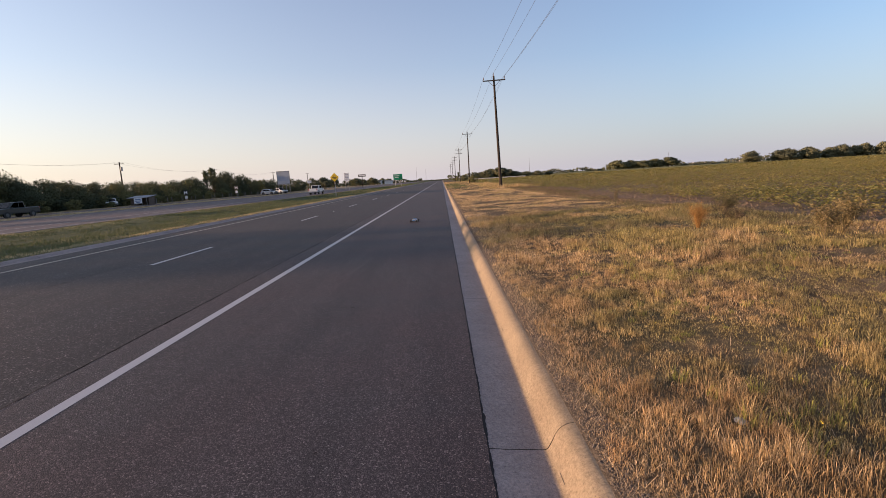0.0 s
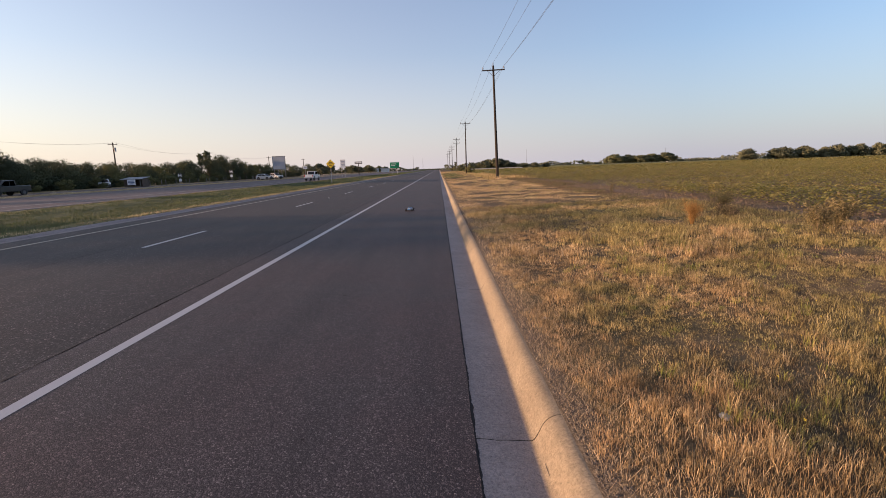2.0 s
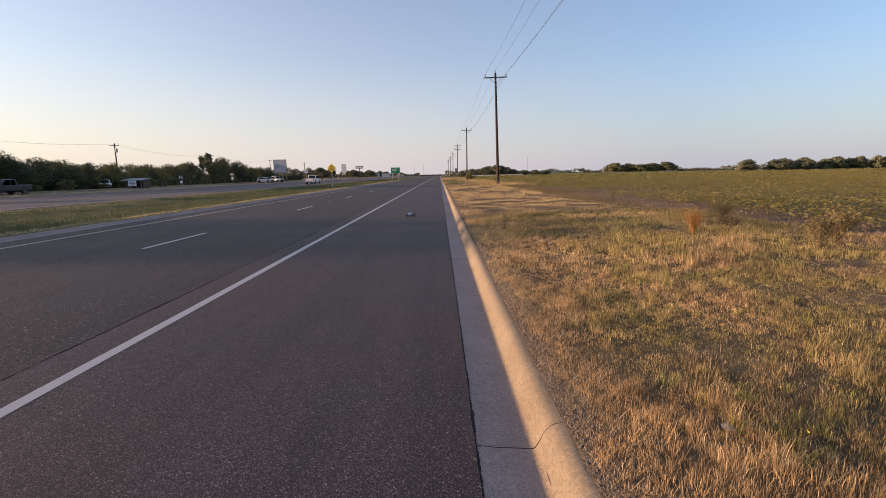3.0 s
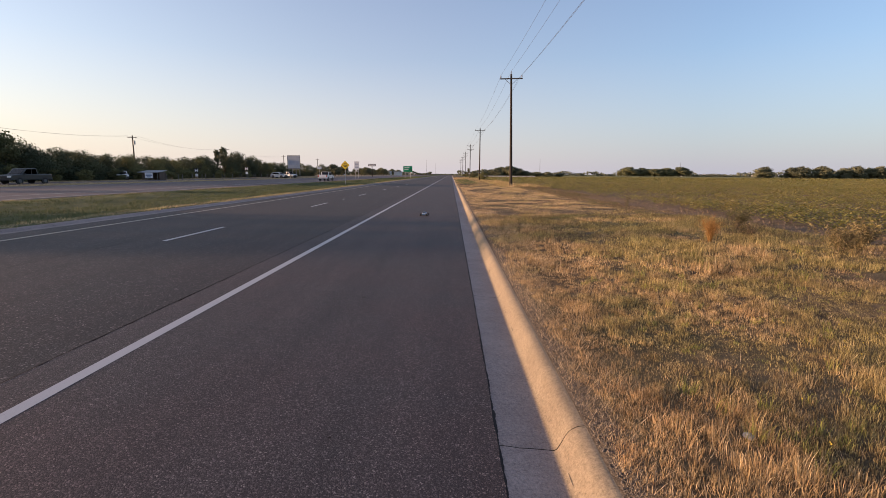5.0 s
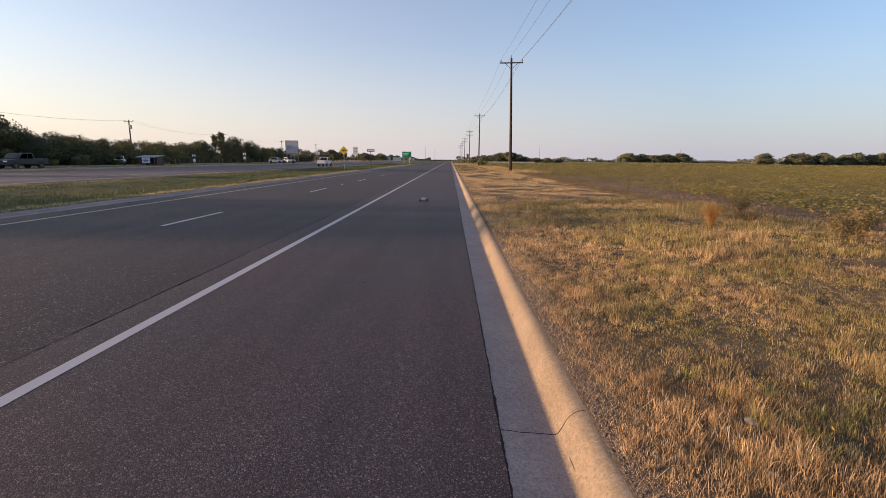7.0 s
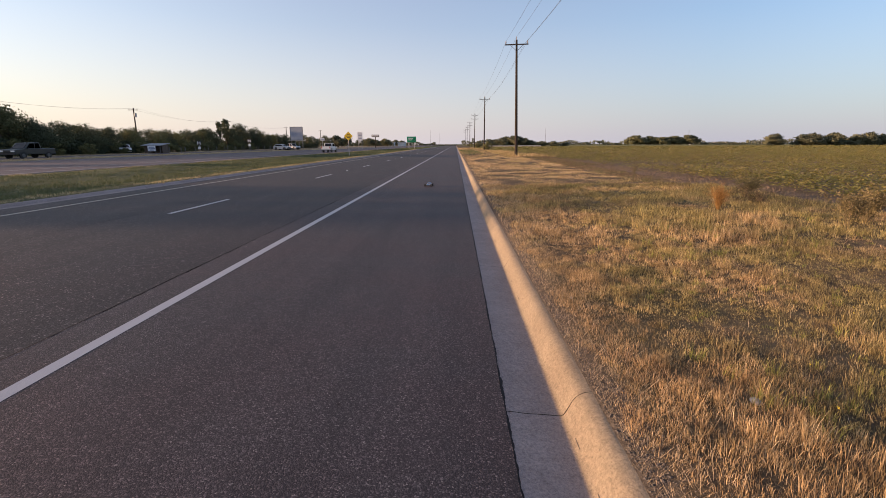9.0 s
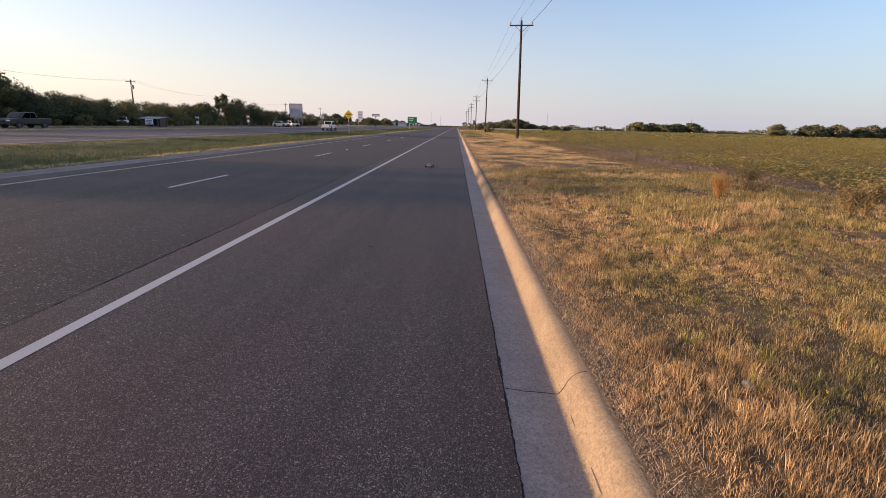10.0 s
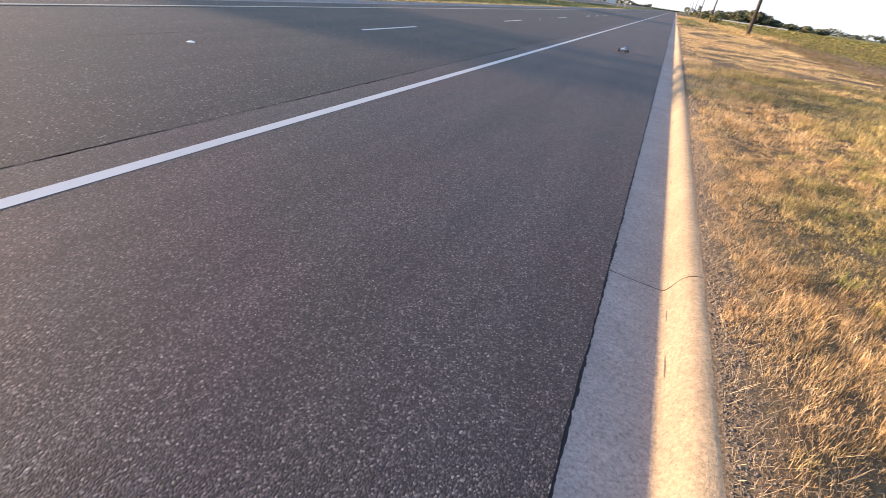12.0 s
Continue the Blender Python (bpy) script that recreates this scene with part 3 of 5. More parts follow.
across_kerb = tagged(empty("across_kerb"), "low pale kerb edging the far carriageway", "kerb", kind="structure")
for k in range(24):
    part("kerb_run", box(0.32, 11.96, 0.2, (-23.56, 6 + 12 * k, 0.19), 0.02), M_CONCRETE, across_kerb)


# ---------------------------------------------------------------- grass and plants
def blades(rng, x, y, z, h, w, lean, ang, simple=False):
    """Verts and faces of many bent blades; each is one island of a quad and a tip."""
    n = len(x)
    face = rng.uniform(0, 2 * np.pi, n)
    sx, sy = np.cos(face) * w / 2, np.sin(face) * w / 2
    lx, ly = np.cos(ang) * lean, np.sin(ang) * lean
    up = np.sqrt(np.maximum(0.05, 1 - np.minimum(lean, 0.97) ** 2))
    if simple:
        v = np.stack([np.stack([x - sx, y - sy, z - 0.01], 1), np.stack([x + sx, y + sy, z - 0.01], 1), np.stack([x + lx * h, y + ly * h, z + h * up], 1)], 1)
        return v.reshape(-1, 3), np.arange(n * 3).reshape(-1, 3)
    v = np.empty((n, 5, 3))
    v[:, 0] = np.stack([x - sx, y - sy, z - 0.01], 1)
    v[:, 1] = np.stack([x + sx, y + sy, z - 0.01], 1)
    mx, my, mz = x + lx * h * 0.4, y + ly * h * 0.4, z + h * 0.58 * (0.5 + 0.5 * up)
    v[:, 2] = np.stack([mx + sx * 0.8, my + sy * 0.8, mz], 1)
    v[:, 3] = np.stack([mx - sx * 0.8, my - sy * 0.8, mz], 1)
    v[:, 4] = np.stack([x + lx * h, y + ly * h, z + h * up], 1)
    base = np.arange(n)[:, None] * 5
    tris = np.concatenate([base + [0, 1, 2], base + [0, 2, 3], base + [3, 2, 4]], 1).reshape(-1, 3)
    return v.reshape(-1, 3), tris


def tufts(seed, n, area, per, spread, height, width, keep=None, lean=(0.15, 0.75), zf=ground_z):
    """Tufts of blades scattered over area = (x0, x1, y0, y1)."""
    rng = np.random.default_rng(seed)
    tx, ty = rng.uniform(area[0], area[1], n), rng.uniform(area[2], area[3], n)
    if keep is not None:
        ok = keep(tx, ty)
        tx, ty = tx[ok], ty[ok]
    n = len(tx)
    size = rng.uniform(0.6, 1.0, n) * (0.76 + 0.45 * np.sin(tx * 1.9 + 1.7 * np.sin(ty * 0.8)) * np.sin(ty * 1.3 + tx))
    size *= 0.86 + 0.42 * np.sin(tx * 6.1 + 2.1 * np.sin(ty * 3.3)) * np.sin(ty * 5.2 + 1.6 * np.sin(tx * 4.1))
    k = rng.integers(per[0], per[1], n)
    idx = np.repeat(np.arange(n), k)
    m = len(idx)
    ang = rng.uniform(0, 2 * np.pi, m)
    r = np.sqrt(rng.uniform(0, 1, m)) * spread
    x, y = tx[idx] + np.cos(ang) * r, ty[idx] + np.sin(ang) * r
    h = rng.uniform(height[0], height[1], m) * size[idx]
    ln = np.clip(rng.uniform(lean[0], lean[1], m) * (0.5 + r / spread), 0, 0.97)
    w = rng.uniform(width[0], width[1], m)
    return blades(rng, x, y, zf(x), h, w, ln, ang + rng.normal(0, 1.2, m), area[2] >= 7.0 or area[1] < 0 or area[3] < 1)


def join(chunks):
    vs, fs, off = [], [], 0
    for v, f in chunks:
        vs.append(v)
        fs.append(f + off)
        off += len(v)
    return np.concatenate(vs), np.concatenate(fs)


def stuff(name, chunks, mat, label, category):
    v, f = join(chunks)
    return tagged(place(name, big_mesh(name, mat, v, f, 3)), label, category, kind="stuff")


def verge_near(x, y):
    return (x < 1.1 * y + 2.2) & (x > 1.03 + 0.14 * np.sin(y * 2.1) * np.sin(y * 0.7 + 1) + 0.08 * np.sin(y * 5.3))


stuff("verge_grass", [
    tufts(1, 17500, (0.9, 9.0, 0.0, 7.0), (14, 26), 0.045, (0.025, 0.11), (0.0012, 0.0027), verge_near, (0.05, 0.7)),
    tufts(2, 12500, (0.9, 9.6, 7.0, 18.0), (11, 19), 0.065, (0.05, 0.22), (0.0045, 0.0095), verge_near, (0.05, 0.6)),
    tufts(6, 7500, (0.9, 7.0, 0.0, 6.0), (6, 12), 0.1, (0.02, 0.08), (0.0012, 0.0028), verge_near, (0.3, 0.95)),
    tufts(3, 17000, (0.9, 9.3, 18.0, 62.0), (8, 12), 0.17, (0.02, 0.075), (0.008, 0.018), verge_near),
    tufts(4, 3500, (0.9, 10.0, 62.0, 220.0), (7, 10), 0.35, (0.06, 0.2), (0.04, 0.08)),
    tufts(5, 1500, (1.5, 8.5, 0.8, 14.0), (30, 60), 0.07, (0.06, 0.16), (0.0015, 0.003), verge_near, (0.1, 0.65)),
    tufts(9, 5000, (0.95, 9.6, -9.0, 0.3), (8, 13), 0.08, (0.03, 0.15), (0.004, 0.009)),
    tufts(10, 5000, (2.0, 9.6, 0.0, 7.0), (8, 13), 0.08, (0.03, 0.15), (0.004, 0.008), lambda x, y: x > 1.1 * y + 2.1),
    tufts(7, 500, (6.2, 10.5, 56.0, 110.0), (14, 24), 0.3, (0.25, 0.6), (0.03, 0.06)),
    tufts(8, 160, (8.0, 12.0, 57.0, 66.0), (20, 30), 0.4, (0.3, 0.75), (0.02, 0.05)),
], M_VERGE, "dry golden verge grass with olive green patches", "grass")


stuff("green_tufts", [
    tufts(35, 90, (1.7, 5.2, 0.9, 5.0), (16, 34), 0.05, (0.06, 0.17), (0.002, 0.004), verge_near, (0.1, 0.6)),
    tufts(36, 110, (1.9, 7.5, 4.5, 9.5), (14, 26), 0.07, (0.06, 0.18), (0.003, 0.006), verge_near, (0.1, 0.6)),
], M_SPROUT, "fresh yellow-green sprouts in the dry verge", "grass")


def litter(seed, n, area, length, width):
    """Dead stems lying on the dirt."""
    rng = np.random.default_rng(seed)
    x, y = rng.uniform(area[0], area[1], n), rng.uniform(area[2], area[3], n)
    a = rng.uniform(0, 2 * np.pi, n)
    return blades(rng, x, y, ground_z(x) + 0.012, rng.uniform(*length, n), rng.uniform(*width, n), rng.uniform(0.9, 0.97, n), a)


stuff("straw_litter", [
    litter(11, 5000, (0.84, 1.15, -0.5, 8.0), (0.015, 0.06), (0.0008, 0.0018)),
    litter(15, 2600, (0.86, 1.3, -0.5, 8.0), (0.06, 0.22), (0.0008, 0.0018)),
    litter(12, 4000, (0.88, 1.8, 7.0, 20.0), (0.05, 0.2), (0.002, 0.005)),
    litter(13, 1800, (1.2, 7.5, 0.5, 8.0), (0.05, 0.16), (0.001, 0.0025)),
    tufts(17, 9000, (1.0, 7.6, 19.5, 60.0), (6, 9), 0.2, (0.02, 0.075), (0.01, 0.02), verge_near),
], M_STRAW, "bleached dead grass stems lying by the kerb", "straw")


def gravel():
    """Loose grit and small stones along the back of the kerb."""
    rng = np.random.default_rng(16)
    n = 7000
    x = 0.838 + np.abs(rng.normal(0, 0.13, n))
    y = rng.uniform(0.0, 10.0, n)
    r = rng.uniform(0.002, 0.009, n) * rng.uniform(0.6, 1.2, n)
    c = np.stack([x, y, ground_z(x) + r * 0.05], 1)
    dirs = np.array([(1, 0, 0), (-1, 0, 0), (0, 1, 0), (0, -1, 0), (0, 0, 0.7), (0, 0, -0.7)])
    v = c[:, None, :] + dirs[None] * r[:, None, None] * rng.uniform(0.6, 1.2, (n, 6, 1))
    tri = np.array([(0, 2, 4), (2, 1, 4), (1, 3, 4), (3, 0, 4), (2, 0, 5), (1, 2, 5), (3, 1, 5), (0, 3, 5)])
    return v.reshape(-1, 3), (np.arange(n)[:, None, None] * 6 + tri[None]).reshape(-1, 3)


stuff("kerbside_gravel", [gravel()], plain("grey_grit", (0.13, 0.11, 0.092), 0.9, vary=0.6, scale=60), "loose dark grit behind the kerb", "gravel")


def flowers():
    """A few small blooms standing among the blades."""
    rng = np.random.default_rng(14)
    n = 34
    x, y = rng.uniform(1.9, 4.6, n), rng.uniform(1.2, 4.2, n)
    z = ground_z(x) + rng.uniform(0.09, 0.15, n)
    v, f = [], []
    for k in range(n):
        r = rng.uniform(0.005, 0.009)
        for i in range(5):
            a = i * 1.2566
            b = len(v)
            for da, q, dz in ((-0.5, 0.6, 0.001), (0.0, 1.5, 0.004), (0.5, 0.6, 0.001)):
                v.append((x[k] + r * q * math.cos(a + da), y[k] + r * q * math.sin(a + da), z[k] + dz + r * 0.5 * math.sin(a)))
            v.append((x[k], y[k], z[k]))
            f += [(b + 3, b, b + 1), (b + 3, b + 1, b + 2)]
    return np.array(v), np.array(f)


stuff("yellow_flowers", [flowers()], plain("yellow_petals", (0.75, 0.55, 0.04), 0.6), "tiny yellow flowers among the verge grass", "flowers")


def median_z(x):
    return np.interp(x, [-62, -54, -45.2, -23.2, -20.5, -17.5, -14.5, -12.3, -11.69], [0.3, 0.25, 0.22, 0.24, 0.16, 0.10, 0.2, 0.275, 0.285])


stuff("median_grass", [
    tufts(21, 9000, (-22.9, -12.4, 8.0, 60.0), (7, 11), 0.16, (0.06, 0.2), (0.015, 0.035), zf=median_z),
    tufts(22, 6000, (-22.9, -12.4, 60.0, 260.0), (6, 9), 0.4, (0.08, 0.22), (0.06, 0.12), zf=median_z),
], M_MEDIAN, "short green grass on the median", "grass")
stuff("median_dry_edge", [
    tufts(23, 4200, (-12.7, -11.75, 8.0, 150.0), (7, 11), 0.2, (0.05, 0.14), (0.015, 0.04), zf=median_z),
    tufts(24, 2200, (-23.3, -22.5, 15.0, 150.0), (7, 11), 0.2, (0.05, 0.14), (0.015, 0.05), zf=median_z),
], M_DRY_EDGE, "dry pale grass along the road edges", "grass")

stuff("far_verge_grass", [tufts(25, 8000, (-49.6, -45.3, 20.0, 200.0), (7, 11), 0.3, (0.1, 0.3), (0.03, 0.08), zf=median_z), tufts(26, 5000, (-61.0, -56.7, 20.0, 200.0), (7, 11), 0.35, (0.1, 0.3), (0.03, 0.08), zf=median_z)], M_STRAW, "pale straw strip below the roadside trees", "grass")
stuff("edge_weeds", [
    tufts(31, 800, (7.3, 8.9, 6.0, 34.0), (10, 20), 0.14, (0.08, 0.3), (0.004, 0.01), None, (0.1, 0.8)),
    tufts(33, 900, (8.6, 10.9, 6.0, 40.0), (6, 14), 0.12, (0.05, 0.2), (0.004, 0.01), None, (0.1, 0.8)),
    tufts(32, 800, (7.8, 10.6, 34.0, 75.0), (12, 20), 0.25, (0.12, 0.4), (0.015, 0.035), None, (0.1, 0.7)),
], M_WEED, "brown dead weeds along the field edge", "weeds")


def crop(seed, area, gap, per, leaf, height, row=0.97):
    """Bushy low plants standing in rows along y; some have failed."""
    rng = np.random.default_rng(seed)
    rows = np.arange(area[0], area[1], row)
    px, py = np.meshgrid(rows, np.arange(area[2], area[3], gap))
    px = (px + rng.normal(0, 0.07 * row, px.shape)).ravel()
    py = (py + rng.uniform(-0.4, 0.4, py.shape) * gap).ravel()
    thin = np.sin(px * 0.23 + 2 * np.sin(py * 0.05)) * np.sin(py * 0.11 + px * 0.07)
    ok = (rng.uniform(0, 1, len(px)) < 0.93 - 0.3 * np.maximum(0, thin)) & (px < 1.25 * py + 12)
    px, py = px[ok], py[ok]
    tall = height * rng.uniform(0.6, 1.15, len(px)) * (0.88 + 0.18 * np.sin(px * 0.7 + py * 0.31))
    idx = np.repeat(np.arange(len(px)), per)
    n = len(idx)
    up = rng.uniform(0.12, 1.0, n) ** 0.75
    a, r = rng.uniform(0, 2 * np.pi, n), np.sqrt(rng.uniform(0, 1, n)) * (0.42 * row) * np.sqrt(np.maximum(0.08, 1.05 - up ** 2))
    x, y = px[idx] + np.cos(a) * r, py[idx] + np.sin(a) * r
    z = ground_z(x) + tall[idx] * up
    b, t = a + rng.normal(0, 0.7, n), rng.uniform(-0.5, 0.7, n)
    s = rng.uniform(0.55, 1.2, n) * leaf
    d = np.stack([np.cos(b) * np.cos(t), np.sin(b) * np.cos(t), np.sin(t)], 1) * s[:, None]
    e = np.stack([-np.sin(b), np.cos(b), rng.uniform(-0.5, 0.5, n)], 1) * s[:, None] * 0.42
    c = np.stack([x, y, z], 1)
    v = np.stack([c - d * 0.5, c + e, c + d * 0.5, c - e], 1).reshape(-1, 3)
    k = np.arange(n)[:, None] * 4
    return v, np.concatenate([k + [0, 1, 2], k + [0, 2, 3]], 1).reshape(-1, 3)


stuff("crop_field", [
    crop(41, (11.1, 34.0, 5.0, 30.0), 0.3, 50, 0.074, 0.44),
    crop(47, (11.1, 13.2, 5.0, 24.0), 0.34, 26, 0.1, 0.5),
    crop(42, (11.1, 60.0, 30.0, 62.0), 0.42, 30, 0.1, 0.44),
    crop(43, (11.1, 110.0, 62.0, 115.0), 0.8, 18, 0.18, 0.46, 1.94),
    crop(46, (34.0, 60.0, 18.0, 30.0), 0.42, 30, 0.1, 0.44),
    crop(44, (11.1, 250.0, 115.0, 250.0), 2.2, 10, 0.5, 0.5, 3.88),
    crop(45, (60.0, 110.0, 34.0, 62.0), 0.9, 12, 0.26, 0.48, 1.94),
], M_CROP, "yellow-green crop in rows on dark soil", "crop")


def clods():
    """Broken lumps of earth on the ploughed strip."""
    rng = np.random.default_rng(18)
    n = 6000
    x, y = rng.normal(9.6, 0.9, n), 5 + 45 * rng.uniform(0, 1, n) ** 1.3
    r = rng.uniform(0.012, 0.05, n) * rng.uniform(0.5, 1.2, n)
    c = np.stack([x, y, ground_z(x) + r * 0.25], 1)
    dirs = np.array([(1, 0, 0), (-1, 0, 0), (0, 1, 0), (0, -1, 0), (0, 0, 0.8), (0, 0, -0.8)])
    v = c[:, None, :] + dirs[None] * r[:, None, None] * rng.uniform(0.6, 1.3, (n, 6, 1))
    tri = np.array([(0, 2, 4), (2, 1, 4), (1, 3, 4), (3, 0, 4), (2, 0, 5), (1, 2, 5), (3, 1, 5), (0, 3, 5)])
    return v.reshape(-1, 3), (np.arange(n)[:, None, None] * 6 + tri[None]).reshape(-1, 3)


stuff("soil_clods", [clods()], plain("dark_soil", (0.15, 0.11, 0.082), 0.95, vary=0.4, scale=3), "dark broken clods on the ploughed strip", "soil")
stuff("kerbside_weeds", [
    tufts(34, 260, (0.95, 4.2, 74.0, 135.0), (12, 20), 0.35, (0.12, 0.5), (0.03, 0.07)),
], M_MEDIAN, "bright green weeds by the far kerb", "weeds")


def stalk_weed(name, at, tall, n, mat, label, seed, spread=0.3, leafy=0.06, slim=0.3):
    """A branching dead weed: stems that fork and carry small dry leaves."""
    rng = np.random.default_rng(seed)
    thing = tagged(empty(name, (at[0], at[1], float(ground_z(at[0])))), label, "weed")
    bm = bmesh.new()
    tips = []
    for i in range(n):
        a, r = rng.uniform(0, 6.28), rng.uniform(0.2, 1.0) * spread
        top = Vector((math.cos(a) * r, math.sin(a) * r, tall * rng.uniform(0.55, 1.0)))
        mid = top * 0.5 + Vector((0, 0, tall * 0.08))
        rod((0.02 * math.cos(a), 0.02 * math.sin(a), -0.03), mid, 0.006, 0.005, 5, bm)
        rod(mid, top, 0.005, 0.002, 5, bm)
        tips += [mid, top, (mid + top) / 2, mid * 0.7, mid.lerp(top, 0.75)]
        for j in range(3):
            b = mid.lerp(top, rng.uniform(0, 0.8))
            q = b + Vector(rng.normal(0, 0.09, 3)) + Vector((0, 0, 0.09))
            rod(b, q, 0.003, 0.0015, 4, bm)
            tips += [q, (b + q) / 2]
    part("stalk", bm, M_WEED if mat is not M_ORANGE else M_ORANGE, thing)
    c = np.repeat(np.array([tuple(t) for t in tips]), 16, 0)
    c += rng.normal(0, 0.04, c.shape)
    c[:, 2] = np.maximum(c[:, 2], 0.03)
    m = len(c)
    d = rng.normal(0, 1, (m, 3))
    d /= np.linalg.norm(d, axis=1)[:, None]
    e = np.cross(d, rng.normal(0, 1, (m, 3)))
    e /= np.linalg.norm(e, axis=1)[:, None]
    s = rng.uniform(0.4, 1.0, (m, 1)) * leafy
    v = np.stack([c - d * s, c + e * s * slim, c + d * s, c - e * s * slim], 1).reshape(-1, 3)
    b = np.arange(m)[:, None] * 4
    f = np.concatenate([b + [0, 1, 2], b + [0, 2, 3]], 1).reshape(-1, 3)
    place("foliage", big_mesh("foliage", mat, v, f, 3), thing)
    return thing


stalk_weed("orange_weed", (5.9, 10.5), 0.52, 20, M_ORANGE, "rust-orange dead bush weed in the verge grass", 51, 0.22, 0.03, 0.12)
stalk_weed("tall_weed", (6.75, 7.9), 0.7, 10, M_WEED_LEAF, "tall olive-brown bushy weed at the field edge", 52, 0.42, 0.032)
stalk_weed("tall_weed", (7.6, 8.6), 0.6, 16, M_WEED_LEAF, "olive-brown weed at the field edge", 53, 0.4, 0.035)
stalk_weed("tall_weed", (7.4, 11.5), 0.24, 6, M_WEED, "low brown dead weed with grey leaves", 54, 0.4, 0.035)
stalk_weed("tall_weed", (8.2, 13.4), 0.6, 12, M_WEED, "brown dead weed by the ploughed strip", 55, 0.4, 0.035)
stalk_weed("thin_weed", (6.95, 18.7), 0.75, 3, M_WEED, "thin upright dry stalk in the verge", 56, 0.06, 0.03)

rng = np.random.default_rng(61)
for k, (x, y, r) in enumerate(((1.79, 2.3, 0.036), (1.15, 4.4, 0.02), (1.02, 7.3, 0.02))):
    bm = bmesh.new()
    bmesh.ops.create_icosphere(bm, subdivisions=2, radius=r)
    for v in bm.verts:
        v.co *= 1 + 0.35 * noise.noise(v.co * (0.9 / r) + Vector((k, 0, 0)))
        v.co.z *= 0.6
    tagged(part("stone", bm, M_STONE, None, at=Matrix.Translation((x, y, float(ground_z(x)) + r * 0.35))), "small pale stone lying in the dry grass", "stone")


# ---------------------------------------------------------------- trees
def crown_mesh(name, seed, rx, ry, z0, z1, lobes, leaves, leaf, mat):
    """Leaves gathered round many uneven lobes, with gaps between."""
    rng = np.random.default_rng(seed)
    cs, rs = [], []
    for i in range(lobes):
        a, r = rng.uniform(0, 6.28), math.sqrt(rng.uniform(0, 1))
        hz = rng.uniform(0, 1)
        wide = math.sqrt(max(0.12, 1 - (2 * hz - 0.75) ** 2 * 0.8))
        rad = rng.uniform(0.14, 0.42) * min(rx, (z1 - z0) * 0.6)
        cs.append((math.cos(a) * r * (rx - rad * 0.6) * wide, math.sin(a) * r * (ry - rad * 0.6) * wide, z0 + rad * 0.5 + hz * (z1 - z0 - rad * 1.2)))
        rs.append(rad)
    cs, rs = np.array(cs), np.array(rs)
    pick = rng.choice(lobes, leaves, p=rs ** 2 / np.sum(rs ** 2))
    d = rng.normal(0, 1, (leaves, 3))
    d /= np.linalg.norm(d, axis=1)[:, None]
    c = cs[pick] + d * rs[pick][:, None] * rng.uniform(0.35, 1.12, (leaves, 1)) * np.array([1.15, 1.15, 0.85])
    c[:, 2] = np.maximum(c[:, 2], 0.1)
    t = rng.normal(0, 1, (leaves, 3))
    t /= np.linalg.norm(t, axis=1)[:, None]
    e = np.cross(t, d)
    e /= np.maximum(1e-6, np.linalg.norm(e, axis=1))[:, None]
    s = rng.uniform(0.5, 1.2, (leaves, 1)) * leaf
    v = np.stack([c - t * s, c + e * s * 0.75, c + t * s, c - e * s * 0.75], 1).reshape(-1, 3)
    b = np.arange(leaves)[:, None] * 4
    f = np.concatenate([b + [0, 1, 2], b + [0, 2, 3]], 1).reshape(-1, 3)
    return big_mesh(name, mat, v, f, 3), cs


def tree(name, seed, rx, ry, z0, h, mat, lobes=26, leaves=2600, leaf=0.2, label="", category="tree", trunk=0.16):
    thing = tagged(empty(name, (0, 0, -500)), label, category)
    me, cs = crown_mesh("crown", seed, rx, ry, z0, h, lobes, leaves, leaf, mat)
    bm = bmesh.new()
    fork = Vector((0.1, 0.05, max(0.5, z0 * 0.9)))
    rod((0, 0, -0.15), fork, trunk, trunk * 0.75, 8, bm)
    for c in cs[:: max(1, lobes // 9)]:
        c = Vector(c)
        mid = fork.lerp(c, 0.5) + Vector((0, 0, 0.12 * h))
        rod(fork, mid, trunk * 0.5, trunk * 0.3, 6, bm)
        rod(mid, c, trunk * 0.3, trunk * 0.08, 5, bm)
    part("trunk", bm, M_BARK, thing)
    place("crown", me, thing)
    return thing


OAK = tree("oak", 71, 3.4, 3.4, 0.4, 5.4, M_LEAF_DARK, 46, 5600, 0.115, "dense dark round-crowned tree on the far roadside")
BRUSH = tree("mesquite", 72, 3.0, 3.0, 0.5, 5.0, M_LEAF_OLIVE, 30, 3600, 0.11, "olive-green mesquite tree with ragged open crown")
BRUSH_B = tree("mesquite", 73, 2.6, 3.2, 0.3, 4.6, M_LEAF_OLIVE, 26, 3400, 0.11, "olive-green mesquite tree with ragged open crown")
SHRUB = tree("shrub", 74, 2.0, 2.0, 0.1, 2.4, M_LEAF_OLIVE, 18, 2000, 0.13, "low olive-green shrub among the roadside trees", "shrub", 0.07)
TALL = tree("tall_tree", 75, 2.0, 2.0, 3.0, 7.6, M_LEAF_DARK, 13, 1100, 0.2, "tall thin tree with sparse tufted crown")
HAZY = tree("far_tree", 76, 4.4, 3.6, 0.3, 6.0, M_LEAF_HAZE, 40, 2100, 0.33, "tree beyond the field, haze put into its grey-green leaves")
LIVE_OAK = tree("live_oak", 77, 6.0, 5.0, 1.1, 6.6, M_LEAF_DARK, 50, 4600, 0.36, "dark spreading live oak standing in the field")
used = set()


